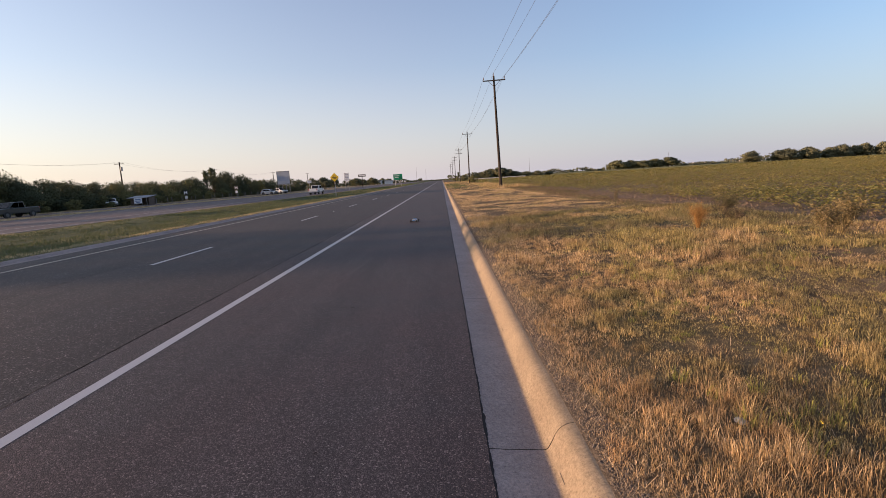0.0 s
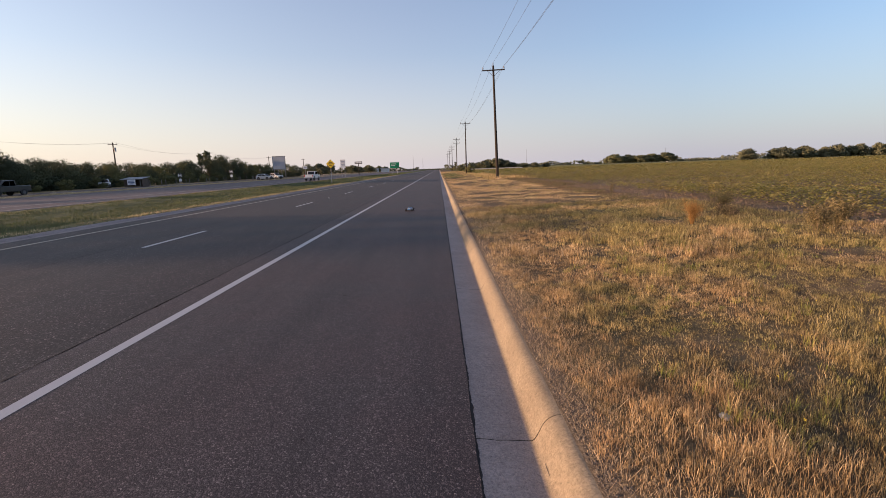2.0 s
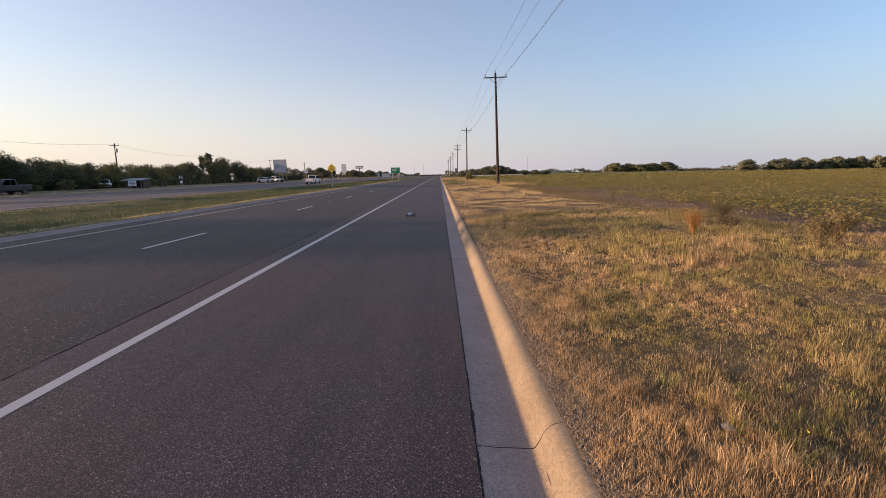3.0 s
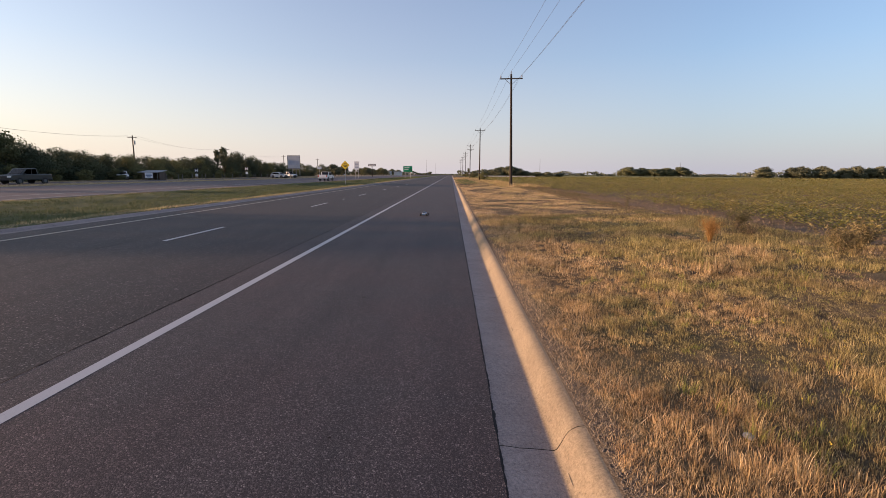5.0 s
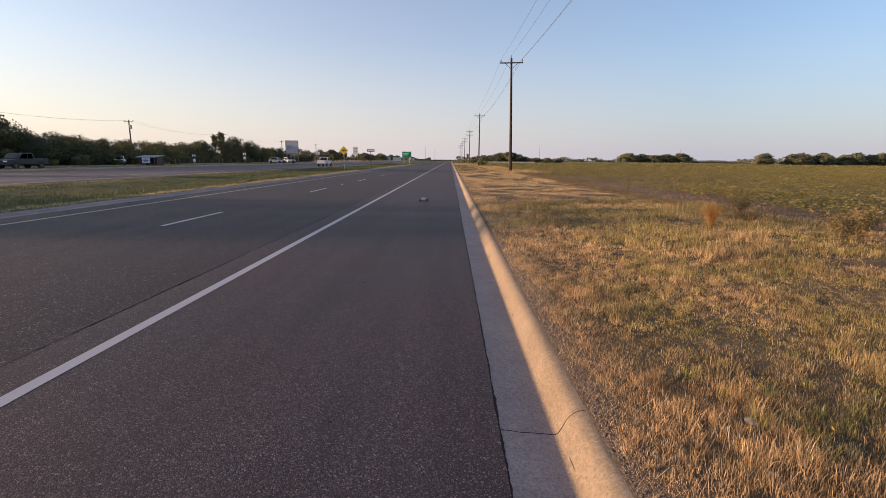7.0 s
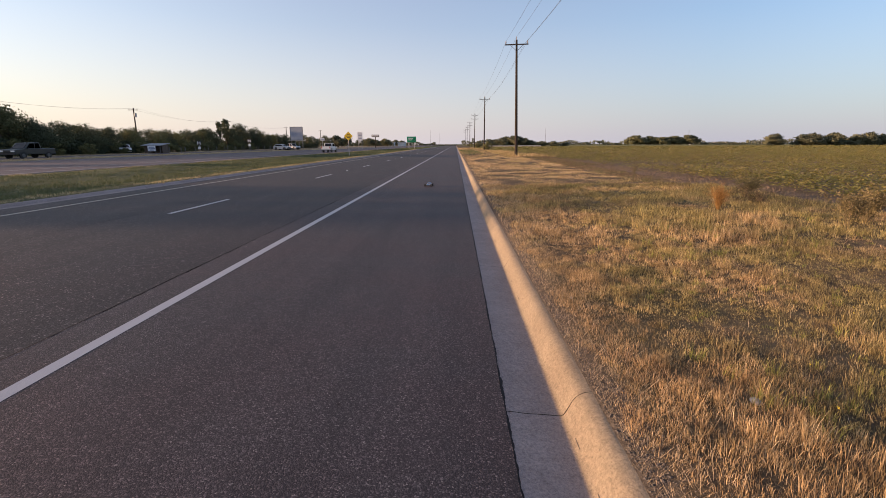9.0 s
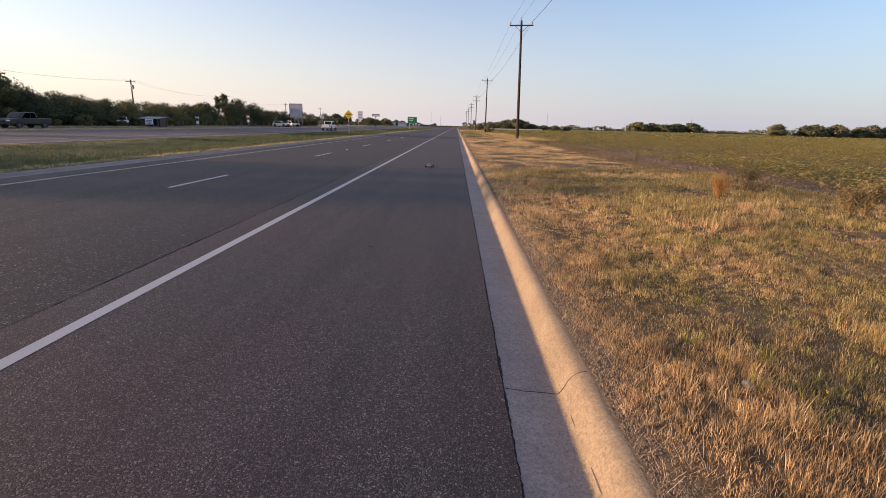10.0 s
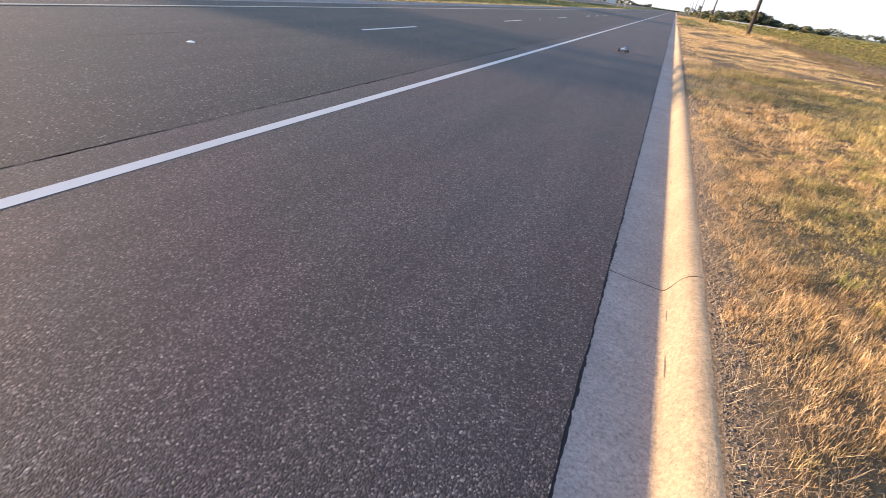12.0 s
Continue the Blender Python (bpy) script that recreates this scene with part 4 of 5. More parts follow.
def plant(master, x, y, s=1.0, sz=None, turn=0.0, z=0.25, group="trees across the road"):
    """Stands the first one itself, then copies."""
    m = Matrix.Translation((x, y, z)) @ Matrix.Rotation(radians(turn), 4, "Z")
    if master in used:
        ob = copy_thing(master, m)
    else:
        used.add(master)
        ob = master
        ob.matrix_world = m
    ob.scale = (s, s, sz or s)
    ob["group"] = group
    return ob


rnd = random.Random(5)
# the tree line across the road: (along the road, from the road, kind, width, height in metres)
LINE = [(66, 63, BRUSH, 1.45, 7.6), (70, 66, BRUSH_B, 1.3, 7.0), (74.5, 63, OAK, 1.05, 5.4), (80.5, 63, OAK, 1.0, 5.2), (86, 63.5, OAK, 0.95, 4.8),
        (88, 71, BRUSH, 1.0, 5.8), (93, 68, BRUSH_B, 1.0, 5.2), (97, 66, BRUSH, 0.9, 5.0), (102, 69, OAK, 0.9, 5.4), (106, 66, BRUSH_B, 1.0, 5.0),
        (110, 67, OAK, 0.8, 5.2), (115, 67, BRUSH, 0.9, 4.9), (119, 66, OAK, 0.8, 5.2), (124, 66, BRUSH_B, 1.0, 5.2), (128, 68, BRUSH, 1.0, 6.2),
        (129, 67, OAK, 1.0, 6.0), (133, 69, OAK, 1.1, 6.3), (134, 66, TALL, 0.72, 7.8), (140, 67, TALL, 0.85, 8.8), (138, 66, OAK, 1.1, 7.2), (144, 66, OAK, 1.2, 7.9), (150, 66, OAK, 1.2, 7.9),
        (157, 66, OAK, 1.1, 7.2), (164, 66, OAK, 1.1, 6.4), (172, 66, BRUSH, 1.1, 5.6), (180, 66, OAK, 1.1, 5.6), (190, 67, OAK, 1.1, 5.8),
        (202, 68, BRUSH_B, 1.2, 5.6), (214, 67, OAK, 1.4, 6.0), (226, 67, OAK, 1.2, 5.6), (60, 66, OAK, 1.25, 7.4), (63, 69, BRUSH, 1.4, 8.2), (53, 67, BRUSH, 1.1, 5.6),
        (72, 70, OAK, 1.3, 6.2), (77, 69, OAK, 1.2, 5.6), (83, 69, OAK, 1.2, 5.3), (66, 71, BRUSH_B, 1.4, 7.4), (69, 62, OAK, 1.0, 5.6), (126, 72, OAK, 1.2, 5.6),
        (112, 72, OAK, 1.2, 5.4), (121, 73, OAK, 1.2, 5.4), (153, 70, OAK, 1.3, 6.4), (160, 70, OAK, 1.3, 6.0), (168, 70, OAK, 1.3, 5.6), (177, 70, OAK, 1.3, 5.6),
        (186, 70, OAK, 1.3, 5.4), (98, 74, OAK, 1.2, 5.2), (105, 74, OAK, 1.2, 5.2), (91, 75, OAK, 1.2, 5.0)]
HEIGHT = {OAK: 5.4, BRUSH: 5.0, BRUSH_B: 4.6, TALL: 7.6}
for y, x, kind, w, h in LINE:
    plant(kind, -x, y, w, h / HEIGHT[kind], rnd.uniform(0, 360))
# taller trees down the road, whose shade falls across it
for y, x, h in ((4.4, 64, 8.1), (7.3, 63, 8.1), (10.2, 64, 8.1), (33, 66, 6.0), (-14, 67, 6.0), (-24, 66, 6.0)):
    plant(OAK, -x, y, 0.78, h / 5.4, rnd.uniform(0, 360))
for y, x, s in ((84, 60, 0.9), (91, 61, 1.0), (98, 60, 1.0), (103, 59, 1.1), (109, 61, 1.0), (116, 60, 1.0), (123, 60, 0.9), (130, 60, 1.1), (76, 59, 0.8), (139, 60, 1.0), (70, 60, 0.9), (64, 60, 1.0)):
    plant(SHRUB, -x, y, s, None, rnd.uniform(0, 360), group="shrubs across the road")
for k in range(26):
    y = 235 + k * 13.5
    plant((OAK, BRUSH, HAZY)[k % 3], -66 - rnd.uniform(-3, 4) + 0.02 * (y - 235), y, rnd.uniform(1.0, 1.5), rnd.uniform(0.8, 1.15), rnd.uniform(0, 360))
for k in range(4):
    plant(SHRUB, 8.2 + rnd.uniform(-0.6, 0.8), 131 + k * 68 + rnd.uniform(-3, 3), rnd.uniform(0.6, 0.9), rnd.uniform(0.5, 0.9), rnd.uniform(0, 360), 0.3, "bushes by the power poles")
plant(TALL, 9.2, 266, 0.55, 0.62, 40, 0.3, "bushes by the power poles")
# woods and clumps over the field
for k in range(5):
    plant(LIVE_OAK, 110 + 8.2 * k + rnd.uniform(-1, 1), 300 + rnd.uniform(-5, 5), 1.3, (0.98, 0.92, 0.82, 0.92, 1.0)[k], rnd.uniform(0, 360), 0.3, "live oak clump in the field")
for k in range(26):
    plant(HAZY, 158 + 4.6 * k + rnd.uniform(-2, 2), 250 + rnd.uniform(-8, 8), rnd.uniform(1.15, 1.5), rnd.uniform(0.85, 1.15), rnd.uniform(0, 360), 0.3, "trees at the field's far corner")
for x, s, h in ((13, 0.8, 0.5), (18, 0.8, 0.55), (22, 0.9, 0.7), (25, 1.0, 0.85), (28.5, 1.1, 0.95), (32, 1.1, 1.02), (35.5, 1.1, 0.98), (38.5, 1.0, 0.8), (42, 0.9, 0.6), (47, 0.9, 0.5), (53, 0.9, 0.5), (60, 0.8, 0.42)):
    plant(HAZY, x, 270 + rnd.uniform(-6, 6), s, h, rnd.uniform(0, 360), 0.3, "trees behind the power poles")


def far_woods():
    """Distant tree line, far too many and too small to count."""
    rng = np.random.default_rng(81)
    n = 17000
    u = rng.uniform(0, 1, n)
    x = -420 + 1500 * u
    y = 620 + 60 * np.sin(u * 9) + rng.uniform(-15, 15, n)
    top = 4.2 + 2.2 * np.sin(x * 0.045) * np.sin(x * 0.013 + 1) + 1.5 * np.sin(x * 0.19)
    top = np.where((x > -28) & (x < 8), 1.0, np.maximum(top, 1.4))
    z = 0.2 + top * rng.uniform(0, 1, n) ** 0.7
    s = rng.uniform(0.7, 1.6, n)
    c = np.stack([x, y, z], 1)
    t = rng.normal(0, 1, (n, 3))
    t /= np.linalg.norm(t, axis=1)[:, None]
    e = np.cross(t, rng.normal(0, 1, (n, 3)))
    e /= np.linalg.norm(e, axis=1)[:, None]
    v = np.stack([c - t * s[:, None], c + e * s[:, None] * 0.6, c + t * s[:, None], c - e * s[:, None] * 0.6], 1).reshape(-1, 3)
    b = np.arange(n)[:, None] * 4
    return v, np.concatenate([b + [0, 1, 2], b + [0, 2, 3]], 1).reshape(-1, 3)


def thicket(seed, n, area, top):
    """Dense scrub behind the tree line."""
    rng = np.random.default_rng(seed)
    x, y = rng.uniform(area[0], area[1], n), rng.uniform(area[2], area[3], n)
    h = top * (0.75 + 0.2 * np.sin(y * 0.5 + x) + 0.15 * np.sin(y * 1.3))
    z = 0.3 + h * rng.uniform(0, 1, n) ** 0.8
    s = rng.uniform(0.12, 0.3, n)[:, None]
    c = np.stack([x, y, z], 1)
    t = rng.normal(0, 1, (n, 3))
    t /= np.linalg.norm(t, axis=1)[:, None]
    e = np.cross(t, rng.normal(0, 1, (n, 3)))
    e /= np.linalg.norm(e, axis=1)[:, None]
    v = np.stack([c - t * s, c + e * s * 0.6, c + t * s, c - e * s * 0.6], 1).reshape(-1, 3)
    b = np.arange(n)[:, None] * 4
    return v, np.concatenate([b + [0, 1, 2], b + [0, 2, 3]], 1).reshape(-1, 3)


stuff("roadside_thicket", [thicket(82, 22000, (-76, -64, 40, 87), 3.8), thicket(83, 9000, (-63.5, -61, 58, 92), 2.2), thicket(84, 30000, (-76, -66, 92, 235), 2.6)], M_LEAF_DARK, "dark dense scrub under the roadside trees", "scrub")
stuff("distant_woods", [far_woods()], M_LEAF_HAZE, "distant tree line on the horizon, haze put into its colour", "woods")


# ---------------------------------------------------------------- power lines
def power_pole(arms=1, tall=13.4, arm=2.75):
    p = tagged(empty("utility_pole", (0, 0, -600)), "weathered wooden utility pole with crossarm and insulators", "utility pole", "poles along the field")
    part("pole", rod((0, 0, -0.6), (0, 0, tall), 0.19, 0.115, 14), M_POLE, p, smooth=False)
    part("pole_top_insulator", rod((0, 0, tall), (0, 0, tall + 0.36), 0.05, 0.035, 8), M_PORCELAIN, p)
    for a in range(arms):
        z = tall - 0.55 - 1.5 * a
        part("crossarm", box(arm, 0.11, 0.13, (0, -0.17, z), 0.012), M_ARM, p)
        for s in (-1, 1):
            part("brace", rod((s * arm * 0.27, -0.13, z - 0.05), (0, -0.13, z - 0.75), 0.022, None, 6), M_ARM, p)
            bm = rod((s * (arm / 2 - 0.1), -0.17, z + 0.05), (s * (arm / 2 - 0.1), -0.17, z + 0.28), 0.03, 0.03, 8)
            rod((s * (arm / 2 - 0.1), -0.17, z + 0.16), (s * (arm / 2 - 0.1), -0.17, z + 0.40), 0.075, 0.045, 8, bm)
            part("insulator", bm, M_PORCELAIN, p)
    return p


POLE_Y = (-10, 60, 130, 200, 270, 340, 410)
POLE_Z = 0.42
one = power_pole(1)
two = power_pole(2)
for k, y in enumerate(POLE_Y):
    m = Matrix.Translation((7.42 + 0.0012 * (y - 60), y, POLE_Z)) @ Matrix.Rotation(radians((0, -1.4, 0, 0.3, 0, 0.4, 0)[k]), 4, "Y")
    if k in (0, 1):
        ob = one if k == 0 else copy_thing(one, m)
    else:
        ob = (two if k == 3 else copy_thing(two, m)) if k >= 3 else copy_thing(one, m)
    ob.matrix_world = m

lines = tagged(empty("power_line"), "thin power wires strung between the wooden poles", "wires")
tops = []
for k, y in enumerate(POLE_Y):
    m = Matrix.Translation((7.42 + 0.0012 * (y - 60), y, POLE_Z)) @ Matrix.Rotation(radians((0, -1.4, 0, 0.3, 0, 0.4, 0)[k]), 4, "Y")
    tops.append([m @ Vector(v) for v in ((-1.27, -0.17, 13.25), (0, 0, 13.76), (1.27, -0.17, 13.25), (0.95, -0.17, 12.95))])
for a, b in zip(tops, tops[1:]):
    for p, q in zip(a, b):
        wire_between("wire", p, q, 0.75, 0.011, lines, M_WIRE)

left_pole = tagged(empty("utility_pole_with_transformer", (-83.5, 125, 0.3)), "wooden utility pole with transformer behind the trees", "utility pole")
part("pole", rod((0, 0, -0.3), (0, 0, 10.9), 0.19, 0.14, 10), M_POLE, left_pole)
part("crossarm", box(2.4, 0.12, 0.14, (0, -0.15, 10.4), 0.01), M_ARM, left_pole)
part("transformer", rod((0.38, 0, 8.6), (0.38, 0, 9.6), 0.26, None, 12), M_GREY_CAN, left_pole)
for s in (-1, 0, 1):
    part("insulator", rod((s * 1.05, -0.15, 10.45), (s * 1.05, -0.15, 10.75), 0.04, 0.03, 8), M_ARM, left_pole)
far_pole = tagged(empty("utility_pole_far", (-84.0, 178, 0.3)), "wooden utility pole rising behind the far trees", "utility pole")
part("pole", rod((0, 0, -0.3), (0, 0, 10.4), 0.19, 0.14, 10), M_POLE, far_pole)
part("crossarm", box(2.2, 0.12, 0.14, (0, -0.15, 9.9), 0.01), M_ARM, far_pole)
for x, y in ((-86, 245), (-84, 300)):
    copy_thing(far_pole, Matrix.Translation((x, y, 0.3)))
left_lines = tagged(empty("roadside_wires"), "slack wires between the poles behind the trees", "wires")
for off, sag in ((-1.05, 1.3), (1.05, 1.5)):
    wire_between("wire", (-83.5 + off, 124.85, 11.1), (-84 + off, 177.85, 10.4), sag, 0.012, left_lines, M_WIRE)
    wire_between("wire", (-83.5 + off, 124.85, 11.1), (-83 + off, 66, 10.9), sag, 0.012, left_lines, M_WIRE)
    wire_between("wire", (-84 + off, 177.85, 10.4), (-86 + off, 244.85, 10.4), sag, 0.012, left_lines, M_WIRE)
near_left = copy_thing(far_pole, Matrix.Translation((-83, 66, 0.5)))


# ---------------------------------------------------------------- signs and buildings
def panel(name, w, h, z, mat, parent, y=0.0, t=0.03, x=0.0):
    return part(name, box(w, t, h, (x, y, z), 0.006), mat, parent)


ys = tagged(empty("warning_sign", (-15.7, 70, 0.14)), "yellow diamond warning sign on a steel post", "road sign")
part("post", rod((0, 0.06, -0.2), (0, 0.06, 3.3), 0.04, None, 8), M_STEEL, ys)
bm = box(0.92, 0.02, 0.92, (0, 0, 0), 0.004)
bmesh.ops.transform(bm, matrix=Matrix.Translation((0, 0, 2.82)) @ Matrix.Rotation(radians(45), 4, "Y"), verts=bm.verts[:])
face = part("plate", bm, M_SIGN_YELLOW, ys, "yellow diamond plate")
for dz, w in ((0.2, 0.42), (0.0, 0.66), (-0.2, 0.4)):
    part("lettering", box(w, 0.008, 0.085, (0, -0.016, 2.82 + dz)), M_SIGN_BLACK, ys)

gs = tagged(empty("guide_sign", (-16.5, 180, 0.2)), "green guide sign with white lettering and arrow", "road sign")
for s in (-1, 1):
    part("post", rod((s * 1.05, 0.1, -0.2), (s * 1.05, 0.1, 4.2), 0.07, None, 8), M_STEEL, gs)
panel("plate", 3.4, 2.1, 3.35, M_SIGN_GREEN, gs)
for dz, w, x in ((0.45, 1.9, -0.35), (-0.15, 1.5, -0.5)):
    part("lettering", box(w, 0.01, 0.2, (x, -0.03, 3.35 + dz)), M_SIGN_WHITE, gs)
bm = bmesh.new()
bm.faces.new([bm.verts.new(v) for v in ((0.75, -0.03, 2.75), (1.35, -0.03, 2.75), (1.45, -0.03, 3.35), (1.25, -0.03, 3.2), (0.85, -0.03, 3.0))])
bmesh.ops.solidify(bm, geom=bm.faces[:], thickness=0.01)
part("arrow", bm, M_SIGN_WHITE, gs)

bb = tagged(empty("billboard", (-49.6, 150, 0.25)), "tall faded blue-white billboard on wooden posts", "billboard")
for x in (-1.7, -0.55, 0.6, 1.75):
    part("post", rod((x, 0.15, -0.3), (x, 0.15, 6.6), 0.12, None, 8), M_FENCE, bb)
panel("board", 3.9, 4.0, 4.95, M_BOARD, bb, 0, 0.1)
panel("faded_print", 3.3, 1.2, 4.6, M_BOARD_BAND, bb, -0.056, 0.01)
for z in (2.98, 6.92):
    part("frame_rail", box(4.0, 0.14, 0.1, (0, 0, z), 0.01), M_POLE, bb)
for x in (-1.97, 1.97):
    part("frame_stile", box(0.08, 0.14, 3.86, (x, 0, 4.95), 0.01), M_POLE, bb)
part("catwalk", box(3.9, 0.5, 0.1, (0, -0.2, 2.85)), M_STEEL, bb)

ws = tagged(empty("roadside_sign", (-29.8, 150, 0.25)), "tall pale grey sign board on two posts", "road sign")
for s in (-1, 1):
    part("post", rod((s * 0.5, 0.08, -0.3), (s * 0.5, 0.08, 5.2), 0.05, None, 8), M_STEEL, ws)
panel("plate", 1.55, 2.5, 4.0, M_SIGN_WHITE, ws)
for dz in (0.7, 0.25, -0.2, -0.65):
    part("lettering", box(1.1, 0.01, 0.16, (0, -0.025, 4.0 + dz)), M_BOARD_BAND, ws)

rs = tagged(empty("small_sign", (-41.6, 150, 0.22)), "small pale sign on a thin post across the road", "road sign")
part("post", rod((0, 0.05, -0.2), (0, 0.05, 3.4), 0.05, None, 8), M_STEEL, rs)
panel("plate", 1.3, 0.8, 3.2, M_SIGN_WHITE, rs)
part("lettering", box(0.9, 0.008, 0.22, (0, -0.02, 3.2)), M_BOARD_BAND, rs)

sb = tagged(empty("small_billboard", (-36.6, 220, 0.25)), "low wide tan billboard on a single post", "billboard")
part("post", rod((0, 0.1, -0.3), (0, 0.1, 5.6), 0.16, None, 8), M_POLE, sb)
panel("board", 3.4, 1.05, 5.35, M_ARM, sb, 0, 0.15)
panel("print", 2.9, 0.5, 5.35, M_SIGN_WHITE, sb, -0.083, 0.01)

for x, y, h in ((-51.2, 95, 2.1), (-47.5, 110, 2.6)):
    s = tagged(empty("letter_sign", (x, y, 0.22)), "small dark roadside sign with white letter on a post", "road sign", "letter signs across the road")
    part("post", rod((0, 0.05, -0.2), (0, 0.05, h), 0.04, None, 8), M_STEEL, s)
    panel("plate", 0.8, 0.9, h - 0.15, M_SIGN_BLACK, s)
    for dx in (-0.24, 0.24):
        part("letter_bar", box(0.13, 0.01, 0.62, (dx, -0.025, h - 0.15)), M_SIGN_WHITE, s)
    part("letter_bar", box(0.4, 0.01, 0.14, (0, -0.027, h - 0.15)), M_SIGN_WHITE, s)
    panel("lower_plate", 0.55, 0.5, h - 1.1, M_SIGN_WHITE, s)

shed = tagged(empty("shed", (-57.4, 90, 0.25)), "low weathered shed with open front and metal roof", "shed")
part("back_wall", box(4.4, 0.1, 2.0, (0, 2.6, 1.0)), M_SHED, shed)
for x in (-2.15, 2.15):
    part("side_wall", box(0.1, 2.6, 1.95, (x, 1.3, 0.97)), M_SHED, shed)
part("partition", box(1.7, 0.1, 1.95, (-1.3, 0.0, 0.97)), M_SHED, shed)
for x in (-0.4, 0.9, 2.1):
    part("porch_post", box(0.1, 0.1, 1.9, (x, -0.7, 0.95)), M_FENCE, shed)
bm = box(5.0, 4.0, 0.07, (0, 0, 0), 0.01)
bmesh.ops.transform(bm, matrix=Matrix.Translation((0, 0.9, 2.12)) @ Matrix.Rotation(radians(7), 4, "X"), verts=bm.verts[:])
roof = part("roof", bm, M_TIN, shed, "pale corrugated metal roof")
for i in range(12):
    bm = box(0.05, 4.0, 0.05, (-2.4 + i * 0.436, 0, 0.05))
    bmesh.ops.transform(bm, matrix=Matrix.Translation((0, 0.9, 2.12)) @ Matrix.Rotation(radians(7), 4, "X"), verts=bm.verts[:])
    part("rib", bm, M_TIN, roof)
shed.scale = (0.78, 0.78, 0.78)
banner = tagged(empty("banner", (-55.2, 86, 0.25)), "white banner with faded lettering before the shed", "banner")
for s in (-1, 1):
    part("stake", rod((s * 0.72, 0.03, -0.2), (s * 0.72, 0.03, 1.45), 0.03, None, 6), M_FENCE, banner)
panel("cloth", 1.45, 0.95, 0.95, M_BANNER, banner, 0, 0.015)
for dz, w in ((0.22, 1.0), (-0.05, 1.15), (-0.28, 0.7)):
    part("lettering", box(w, 0.006, 0.13, (0, -0.012, 0.95 + dz)), M_INK, banner)

post_me = None
for k in range(26):
    y = 92 + k * 3.1
    p = part("fence_post", rod((0, 0, -0.2), (0, 0, 1.15), 0.07, 0.06, 8), M_FENCE) if k == 0 else place("fence_post", post_me)
    post_me = p.data
    p.matrix_world = Matrix.Translation((-55.5 + 0.5 * math.sin(k * 2.1), y, 0.27)) @ Matrix.Rotation(0.05 * math.sin(k * 1.7), 4, "Y")
    tagged(p, "short weathered grey fence post by the trees", "fence post", "fence posts across the road")

for k, (x, y, w, h) in enumerate(((405, 760, 14, 3), (440, 790, 16, 2.6), (480, 770, 10, 3.6), (520, 800, 20, 3), (372, 780, 8, 2.4), (-64, 470, 9, 3.5), (-48, 430, 6, 3), (-95, 400, 10, 3.5))):
    b = tagged(empty("far_building", (x, y, 0.2)), "pale low building far off on the horizon", "building", "far buildings")
    part("wall", box(w, 12, h, (0, 0, h / 2)), M_FAR_WALL, b)
    part("roof", box(w + 1, 13, 0.5, (0, 0, h + 0.25), 0.1), M_FAR_ROOF, b)
for x, y, h in ((128, 700, 24), (330, 700, 20), (-42, 800, 24), (-28, 850, 20)):
    t = tagged(empty("mast", (x, y, 0.2)), "thin steel mast on the horizon", "mast")
    part("mast_pole", rod((0, 0, 0), (0, 0, h), 0.2, 0.12, 6), M_ARM, t)


barrier = tagged(empty("far_barrier", (30.5, 255, 0.3)), "low pale concrete barrier beyond the field", "barrier")
for k in range(9):
    part("barrier_block", box(3.0, 0.4, 0.7, (-12.4 + 3.1 * k, 0, 0.35), 0.06), M_FAR_WALL, barrier)


# ---------------------------------------------------------------- road furniture
for x, y in ((-6.86, 5.4), (-6.95, 29.8), (-6.95, 54.2)):
    bm = bmesh.new()
    bmesh.ops.create_cone(bm, cap_ends=True, segments=14, radius1=0.06, radius2=0.034, depth=0.015)
    bmesh.ops.scale(bm, vec=(1.15, 1, 1), verts=bm.verts[:])
    tagged(part("road_button", bm, M_BUTTON, None, at=Matrix.Translation((x, y, road_z(x) + 0.0085))), "pale ceramic lane button glued to the asphalt", "road marker", "lane buttons")


for k, (x, y, r) in enumerate(((-0.875, 2.48, 0.012), (-1.3, 6.1, 0.03), (-2.2, 4.6, 0.012), (-0.2, 5.3, 0.01), (-1.8, 3.2, 0.008), (-2.6, 7.9, 0.025))):
    bm = bmesh.new()
    bm.faces.new([bm.verts.new((r * math.cos(a) * (1 + 0.4 * noise.noise((3 * math.cos(a), 3 * math.sin(a), k))), 0.7 * r * math.sin(a) * (1 + 0.4 * noise.noise((math.sin(a) * 2, k, 1))), 0)) for a in [i * 0.449 for i in range(14)]])
    bmesh.ops.solidify(bm, geom=bm.faces[:], thickness=-0.003)
    part("tar_spot", bm, M_CRACK, road, "dark tar spot on the shoulder", at=Matrix.Translation((x, y, road_z(x) + 0.002)))


# ---------------------------------------------------------------- vehicles
def wheel(parent, x, y, r=0.37, w=0.24, label=""):
    t = part("wheel", rod((x - w / 2, y, r), (x + w / 2, y, r), r, None, 20), M_TYRE, parent)
    s = 1 if x > 0 else -1
    part("rim", rod((x + s * w * 0.3, y, r), (x + s * (w / 2 + 0.01), y, r), r * 0.66, r * 0.6, 16), M_RIM, t)


def side_glass(name, pts, x, parent):
    bm = bmesh.new()
    bm.faces.new([bm.verts.new((x, y, z)) for y, z in pts])
    bmesh.ops.solidify(bm, geom=bm.faces[:], thickness=0.012)
    return part(name, bm, M_GLASS, parent)


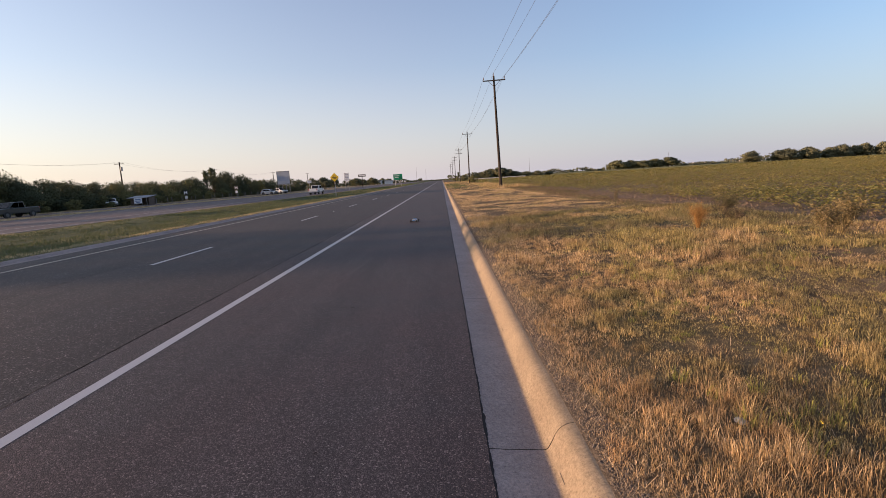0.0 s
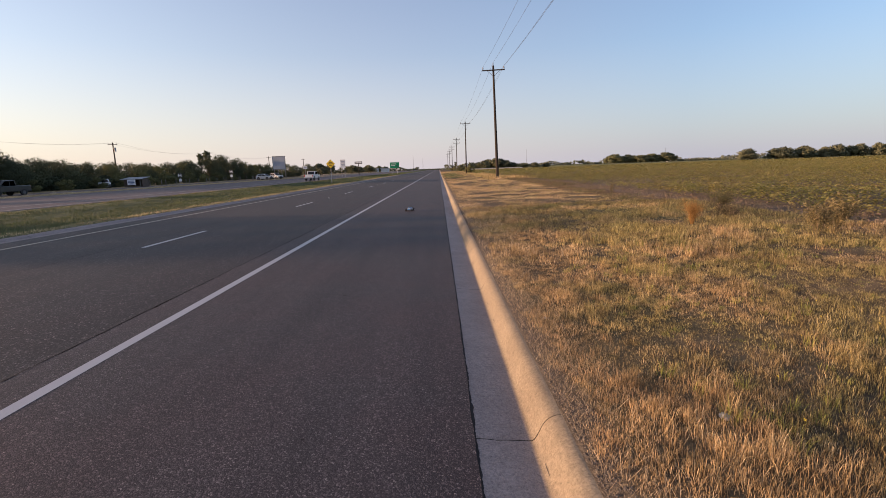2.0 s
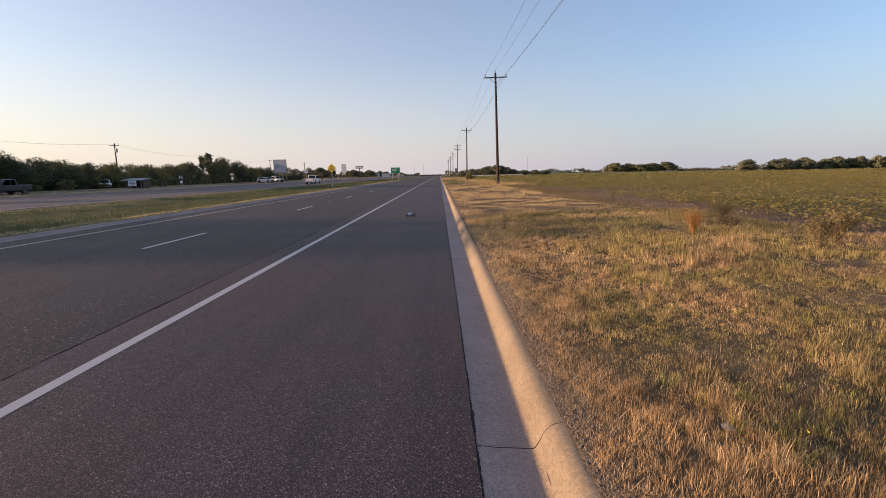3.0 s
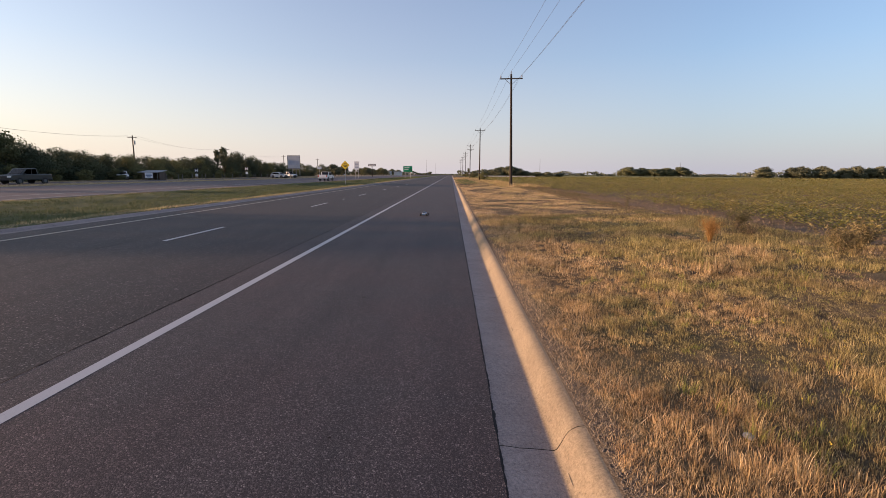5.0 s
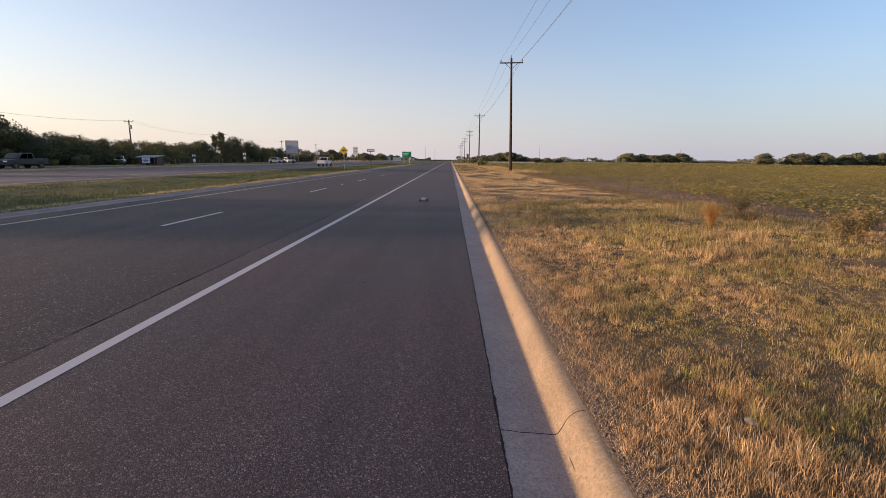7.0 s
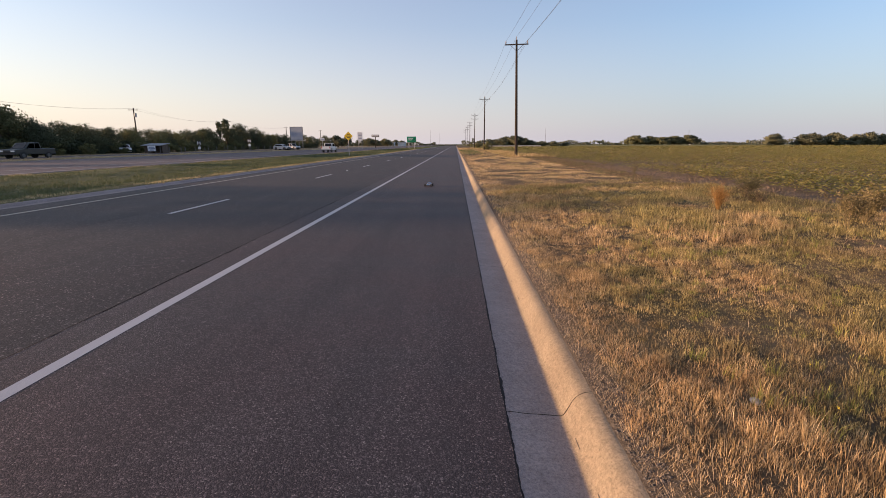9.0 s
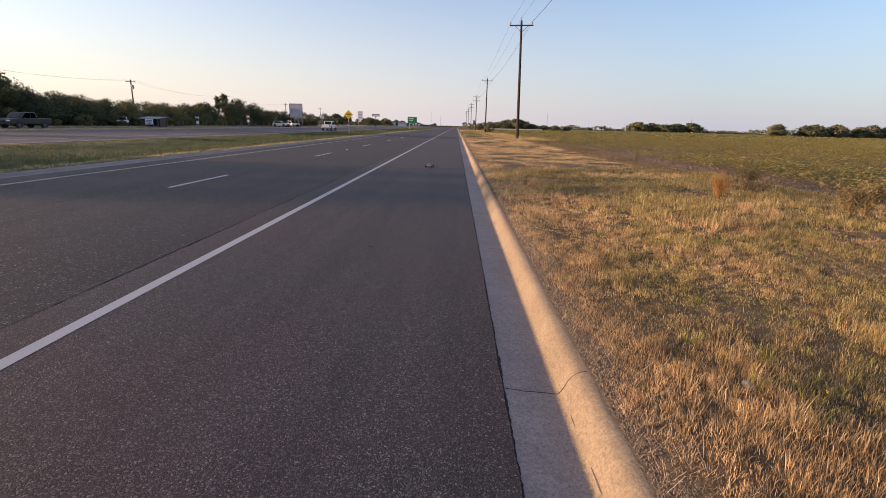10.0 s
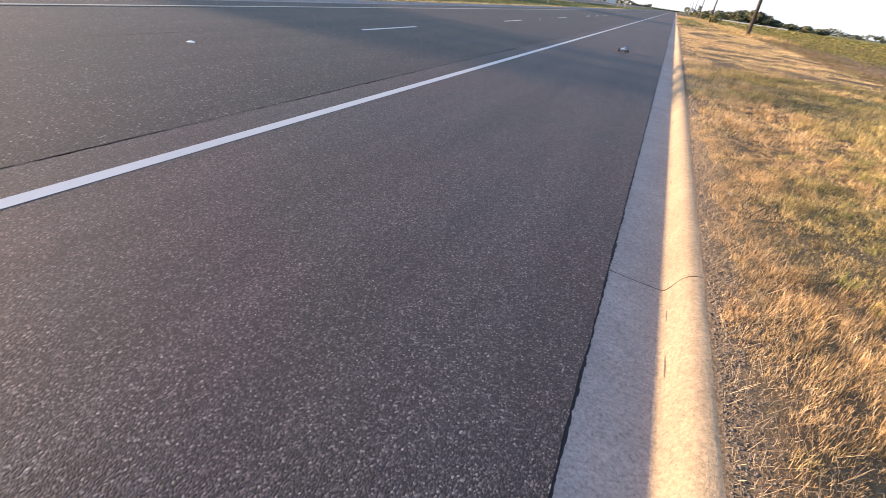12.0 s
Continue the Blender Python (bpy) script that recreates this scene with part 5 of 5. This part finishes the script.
def pane_across(name, p, q, w0, w1, parent):
    """A windscreen between its lower edge p and upper edge q, given as (y, z)."""
    bm = bmesh.new()
    bm.faces.new([bm.verts.new(v) for v in ((-w0 / 2, *p), (w0 / 2, *p), (w1 / 2, *q), (-w1 / 2, *q))])
    bmesh.ops.solidify(bm, geom=bm.faces[:], thickness=0.012)
    return part(name, bm, M_GLASS, parent)


def vehicle(name, paint, label, kind, at, turn):
    """A road vehicle whose nose points to -y before turning."""
    v = tagged(empty(name, at, turn), label, kind)
    if kind == "pickup":
        lower = [(-2.75, 0.5), (-2.8, 0.75), (-2.72, 1.05), (-1.35, 1.16), (0.75, 1.16), (2.8, 1.18), (2.85, 0.95), (2.8, 0.5)]
        cabin = [(-1.4, 1.15), (-0.65, 1.82), (0.75, 1.86), (1.0, 1.15)]
        axles, L = (-1.75, 1.75), 2.85
        g1, g2 = [(-1.1, 1.2), (-0.55, 1.74), (0.02, 1.76), (0.02, 1.2)], [(0.1, 1.2), (0.1, 1.76), (0.68, 1.77), (0.8, 1.2)]
        ws0, ws1, rw0, rw1 = (-1.385, 1.22), (-0.70, 1.80), (0.99, 1.25), (0.79, 1.80)
    else:
        lower = [(-2.2, 0.35), (-2.3, 0.6), (-2.22, 0.84), (-1.9, 0.98), (-1.25, 1.08), (2.1, 1.15), (2.3, 0.95), (2.3, 0.5), (2.2, 0.35)]
        cabin = [(-1.38, 1.05), (-0.4, 1.62), (0.3, 1.69), (0.95, 1.69), (1.7, 1.58), (2.22, 1.12)]
        axles, L = (-1.4, 1.4), 2.3
        g1, g2 = [(-1.0, 1.13), (-0.32, 1.53), (0.32, 1.6), (0.32, 1.15)], [(0.4, 1.15), (0.4, 1.6), (1.2, 1.58), (1.85, 1.2)]
        ws0, ws1, rw0, rw1 = (-1.335, 1.09), (-0.46, 1.60), (2.2, 1.17), (1.76, 1.56)
    part("body", prism(lower, 1.86, bevel=0.05), paint, v)
    part("cabin", prism(cabin, 1.62, bevel=0.05), paint, v)
    for s in (-1, 1):
        side_glass("side_window", g1, s * 0.815, v)
        side_glass("side_window", g2, s * 0.815, v)
        part("headlight", box(0.42, 0.08, 0.17, (s * 0.66, -L + 0.05, 0.86), 0.02), M_LAMP, v)
        part("tail_light", box(0.16, 0.06, 0.36, (s * 0.82, L - 0.015, 0.98), 0.015), M_TAIL, v)
        part("mirror", box(0.16, 0.1, 0.14, (s * 0.99, ws0[0] + 0.3, 1.2), 0.03), M_TRIM, v)
        for y in axles:
            wheel(v, s * 0.83, y)
            part("wheel_arch", rod((s * 0.925, y, 0.42), (s * 0.94, y, 0.42), 0.46, None, 18), M_TRIM, v)
    pane_across("windscreen", ws0, ws1, 1.45, 1.3, v)
    pane_across("rear_window", rw0, rw1, 1.4, 1.3, v)
    part("front_bumper", box(1.84, 0.16, 0.24, (0, -L + 0.03, 0.56), 0.03), M_TRIM, v)
    part("rear_bumper", box(1.84, 0.16, 0.2, (0, L - 0.02, 0.56), 0.03), M_TRIM if paint is not M_CAR_WHITE else M_STEEL, v)
    part("grille", box(0.86, 0.05, 0.2, (0, -L + 0.03, 0.84), 0.01), M_TRIM, v)
    if kind == "pickup":
        part("bed_floor", box(1.6, 1.7, 0.03, (0, 1.9, 1.185)), M_TRIM, v)
        part("tailgate", box(1.5, 0.05, 0.5, (0, 2.84, 0.92), 0.01), paint, v)
    return v


vehicle("pickup_truck", M_CAR_GREY, "dark grey pickup truck on the far carriageway", "pickup", (-51.5, 56.5, 0.276), 0)
vehicle("pickup_truck", M_CAR_WHITE, "white pickup truck seen from behind", "pickup", (-26.4, 100.0, 0.215), 180)
vehicle("parked_car", M_CAR_SILVER, "silver car parked before the billboard", "car", (-50.5, 139.0, 0.25), 75)
vehicle("parked_car", M_CAR_WHITE, "pale car half hidden by shrubs beside the shed", "car", (-61.6, 88.0, 0.28), 40)
vehicle("parked_truck", M_CAR_SILVER, "silver pickup parked beside the billboard", "pickup", (-50.0, 146.0, 0.25), 60)


# ---------------------------------------------------------------- radio-controlled car
def toy_buggy(at, turn):
    t = tagged(empty("toy_car", at, turn), "blue and white radio-controlled buggy on black wheels", "toy car")
    part("chassis", box(0.12, 0.34, 0.016, (0, 0, 0.05), 0.006), M_TRIM, t)
    shell = prism([(-0.19, 0.055), (-0.17, 0.085), (-0.08, 0.105), (-0.02, 0.15), (0.06, 0.155), (0.15, 0.11), (0.16, 0.06)], 0.13, bevel=0.014)
    part("body_shell", shell, M_TOY_BLUE, t, "blue moulded shell")
    for s in (-1, 1):
        part("side_pod", box(0.035, 0.17, 0.045, (s * 0.078, 0.02, 0.075), 0.012), M_TOY_WHITE, t)
        part("flash", box(0.045, 0.09, 0.006, (s * 0.03, -0.115, 0.108), 0.002), M_TOY_WHITE, t)
        for y in (-0.145, 0.145):
            w = part("wheel", rod((s * 0.105, y, 0.05), (s * 0.155, y, 0.05), 0.05, None, 18), M_TYRE, t)
            part("hub", rod((s * 0.148, y, 0.05), (s * 0.158, y, 0.05), 0.026, 0.02, 12), M_TOY_WHITE, w)
            part("suspension_arm", rod((s * 0.03, y, 0.05), (s * 0.11, y, 0.05), 0.007, None, 6), M_TRIM, t)
            part("shock", rod((s * 0.085, y, 0.055), (s * 0.04, y * 0.93, 0.13), 0.009, None, 8), M_STEEL, t)
    part("windscreen", box(0.09, 0.035, 0.03, (0, -0.052, 0.128), 0.006), M_GLASS, t)
    part("rear_wing", box(0.17, 0.055, 0.008, (0, 0.185, 0.165), 0.003), M_TRIM, t)
    for s in (-1, 1):
        part("wing_stay", rod((s * 0.04, 0.14, 0.10), (s * 0.04, 0.185, 0.165), 0.005, None, 6), M_TRIM, t)
    part("bumper", box(0.13, 0.03, 0.018, (0, -0.2, 0.045), 0.006), M_TRIM, t)
    part("aerial", rod((0.04, 0.05, 0.14), (0.045, 0.08, 0.34), 0.003, 0.002, 6), M_TRIM, t)
    return t


toy_buggy((-1.2, 19.6, road_z(-1.2) + 0.004), -12)
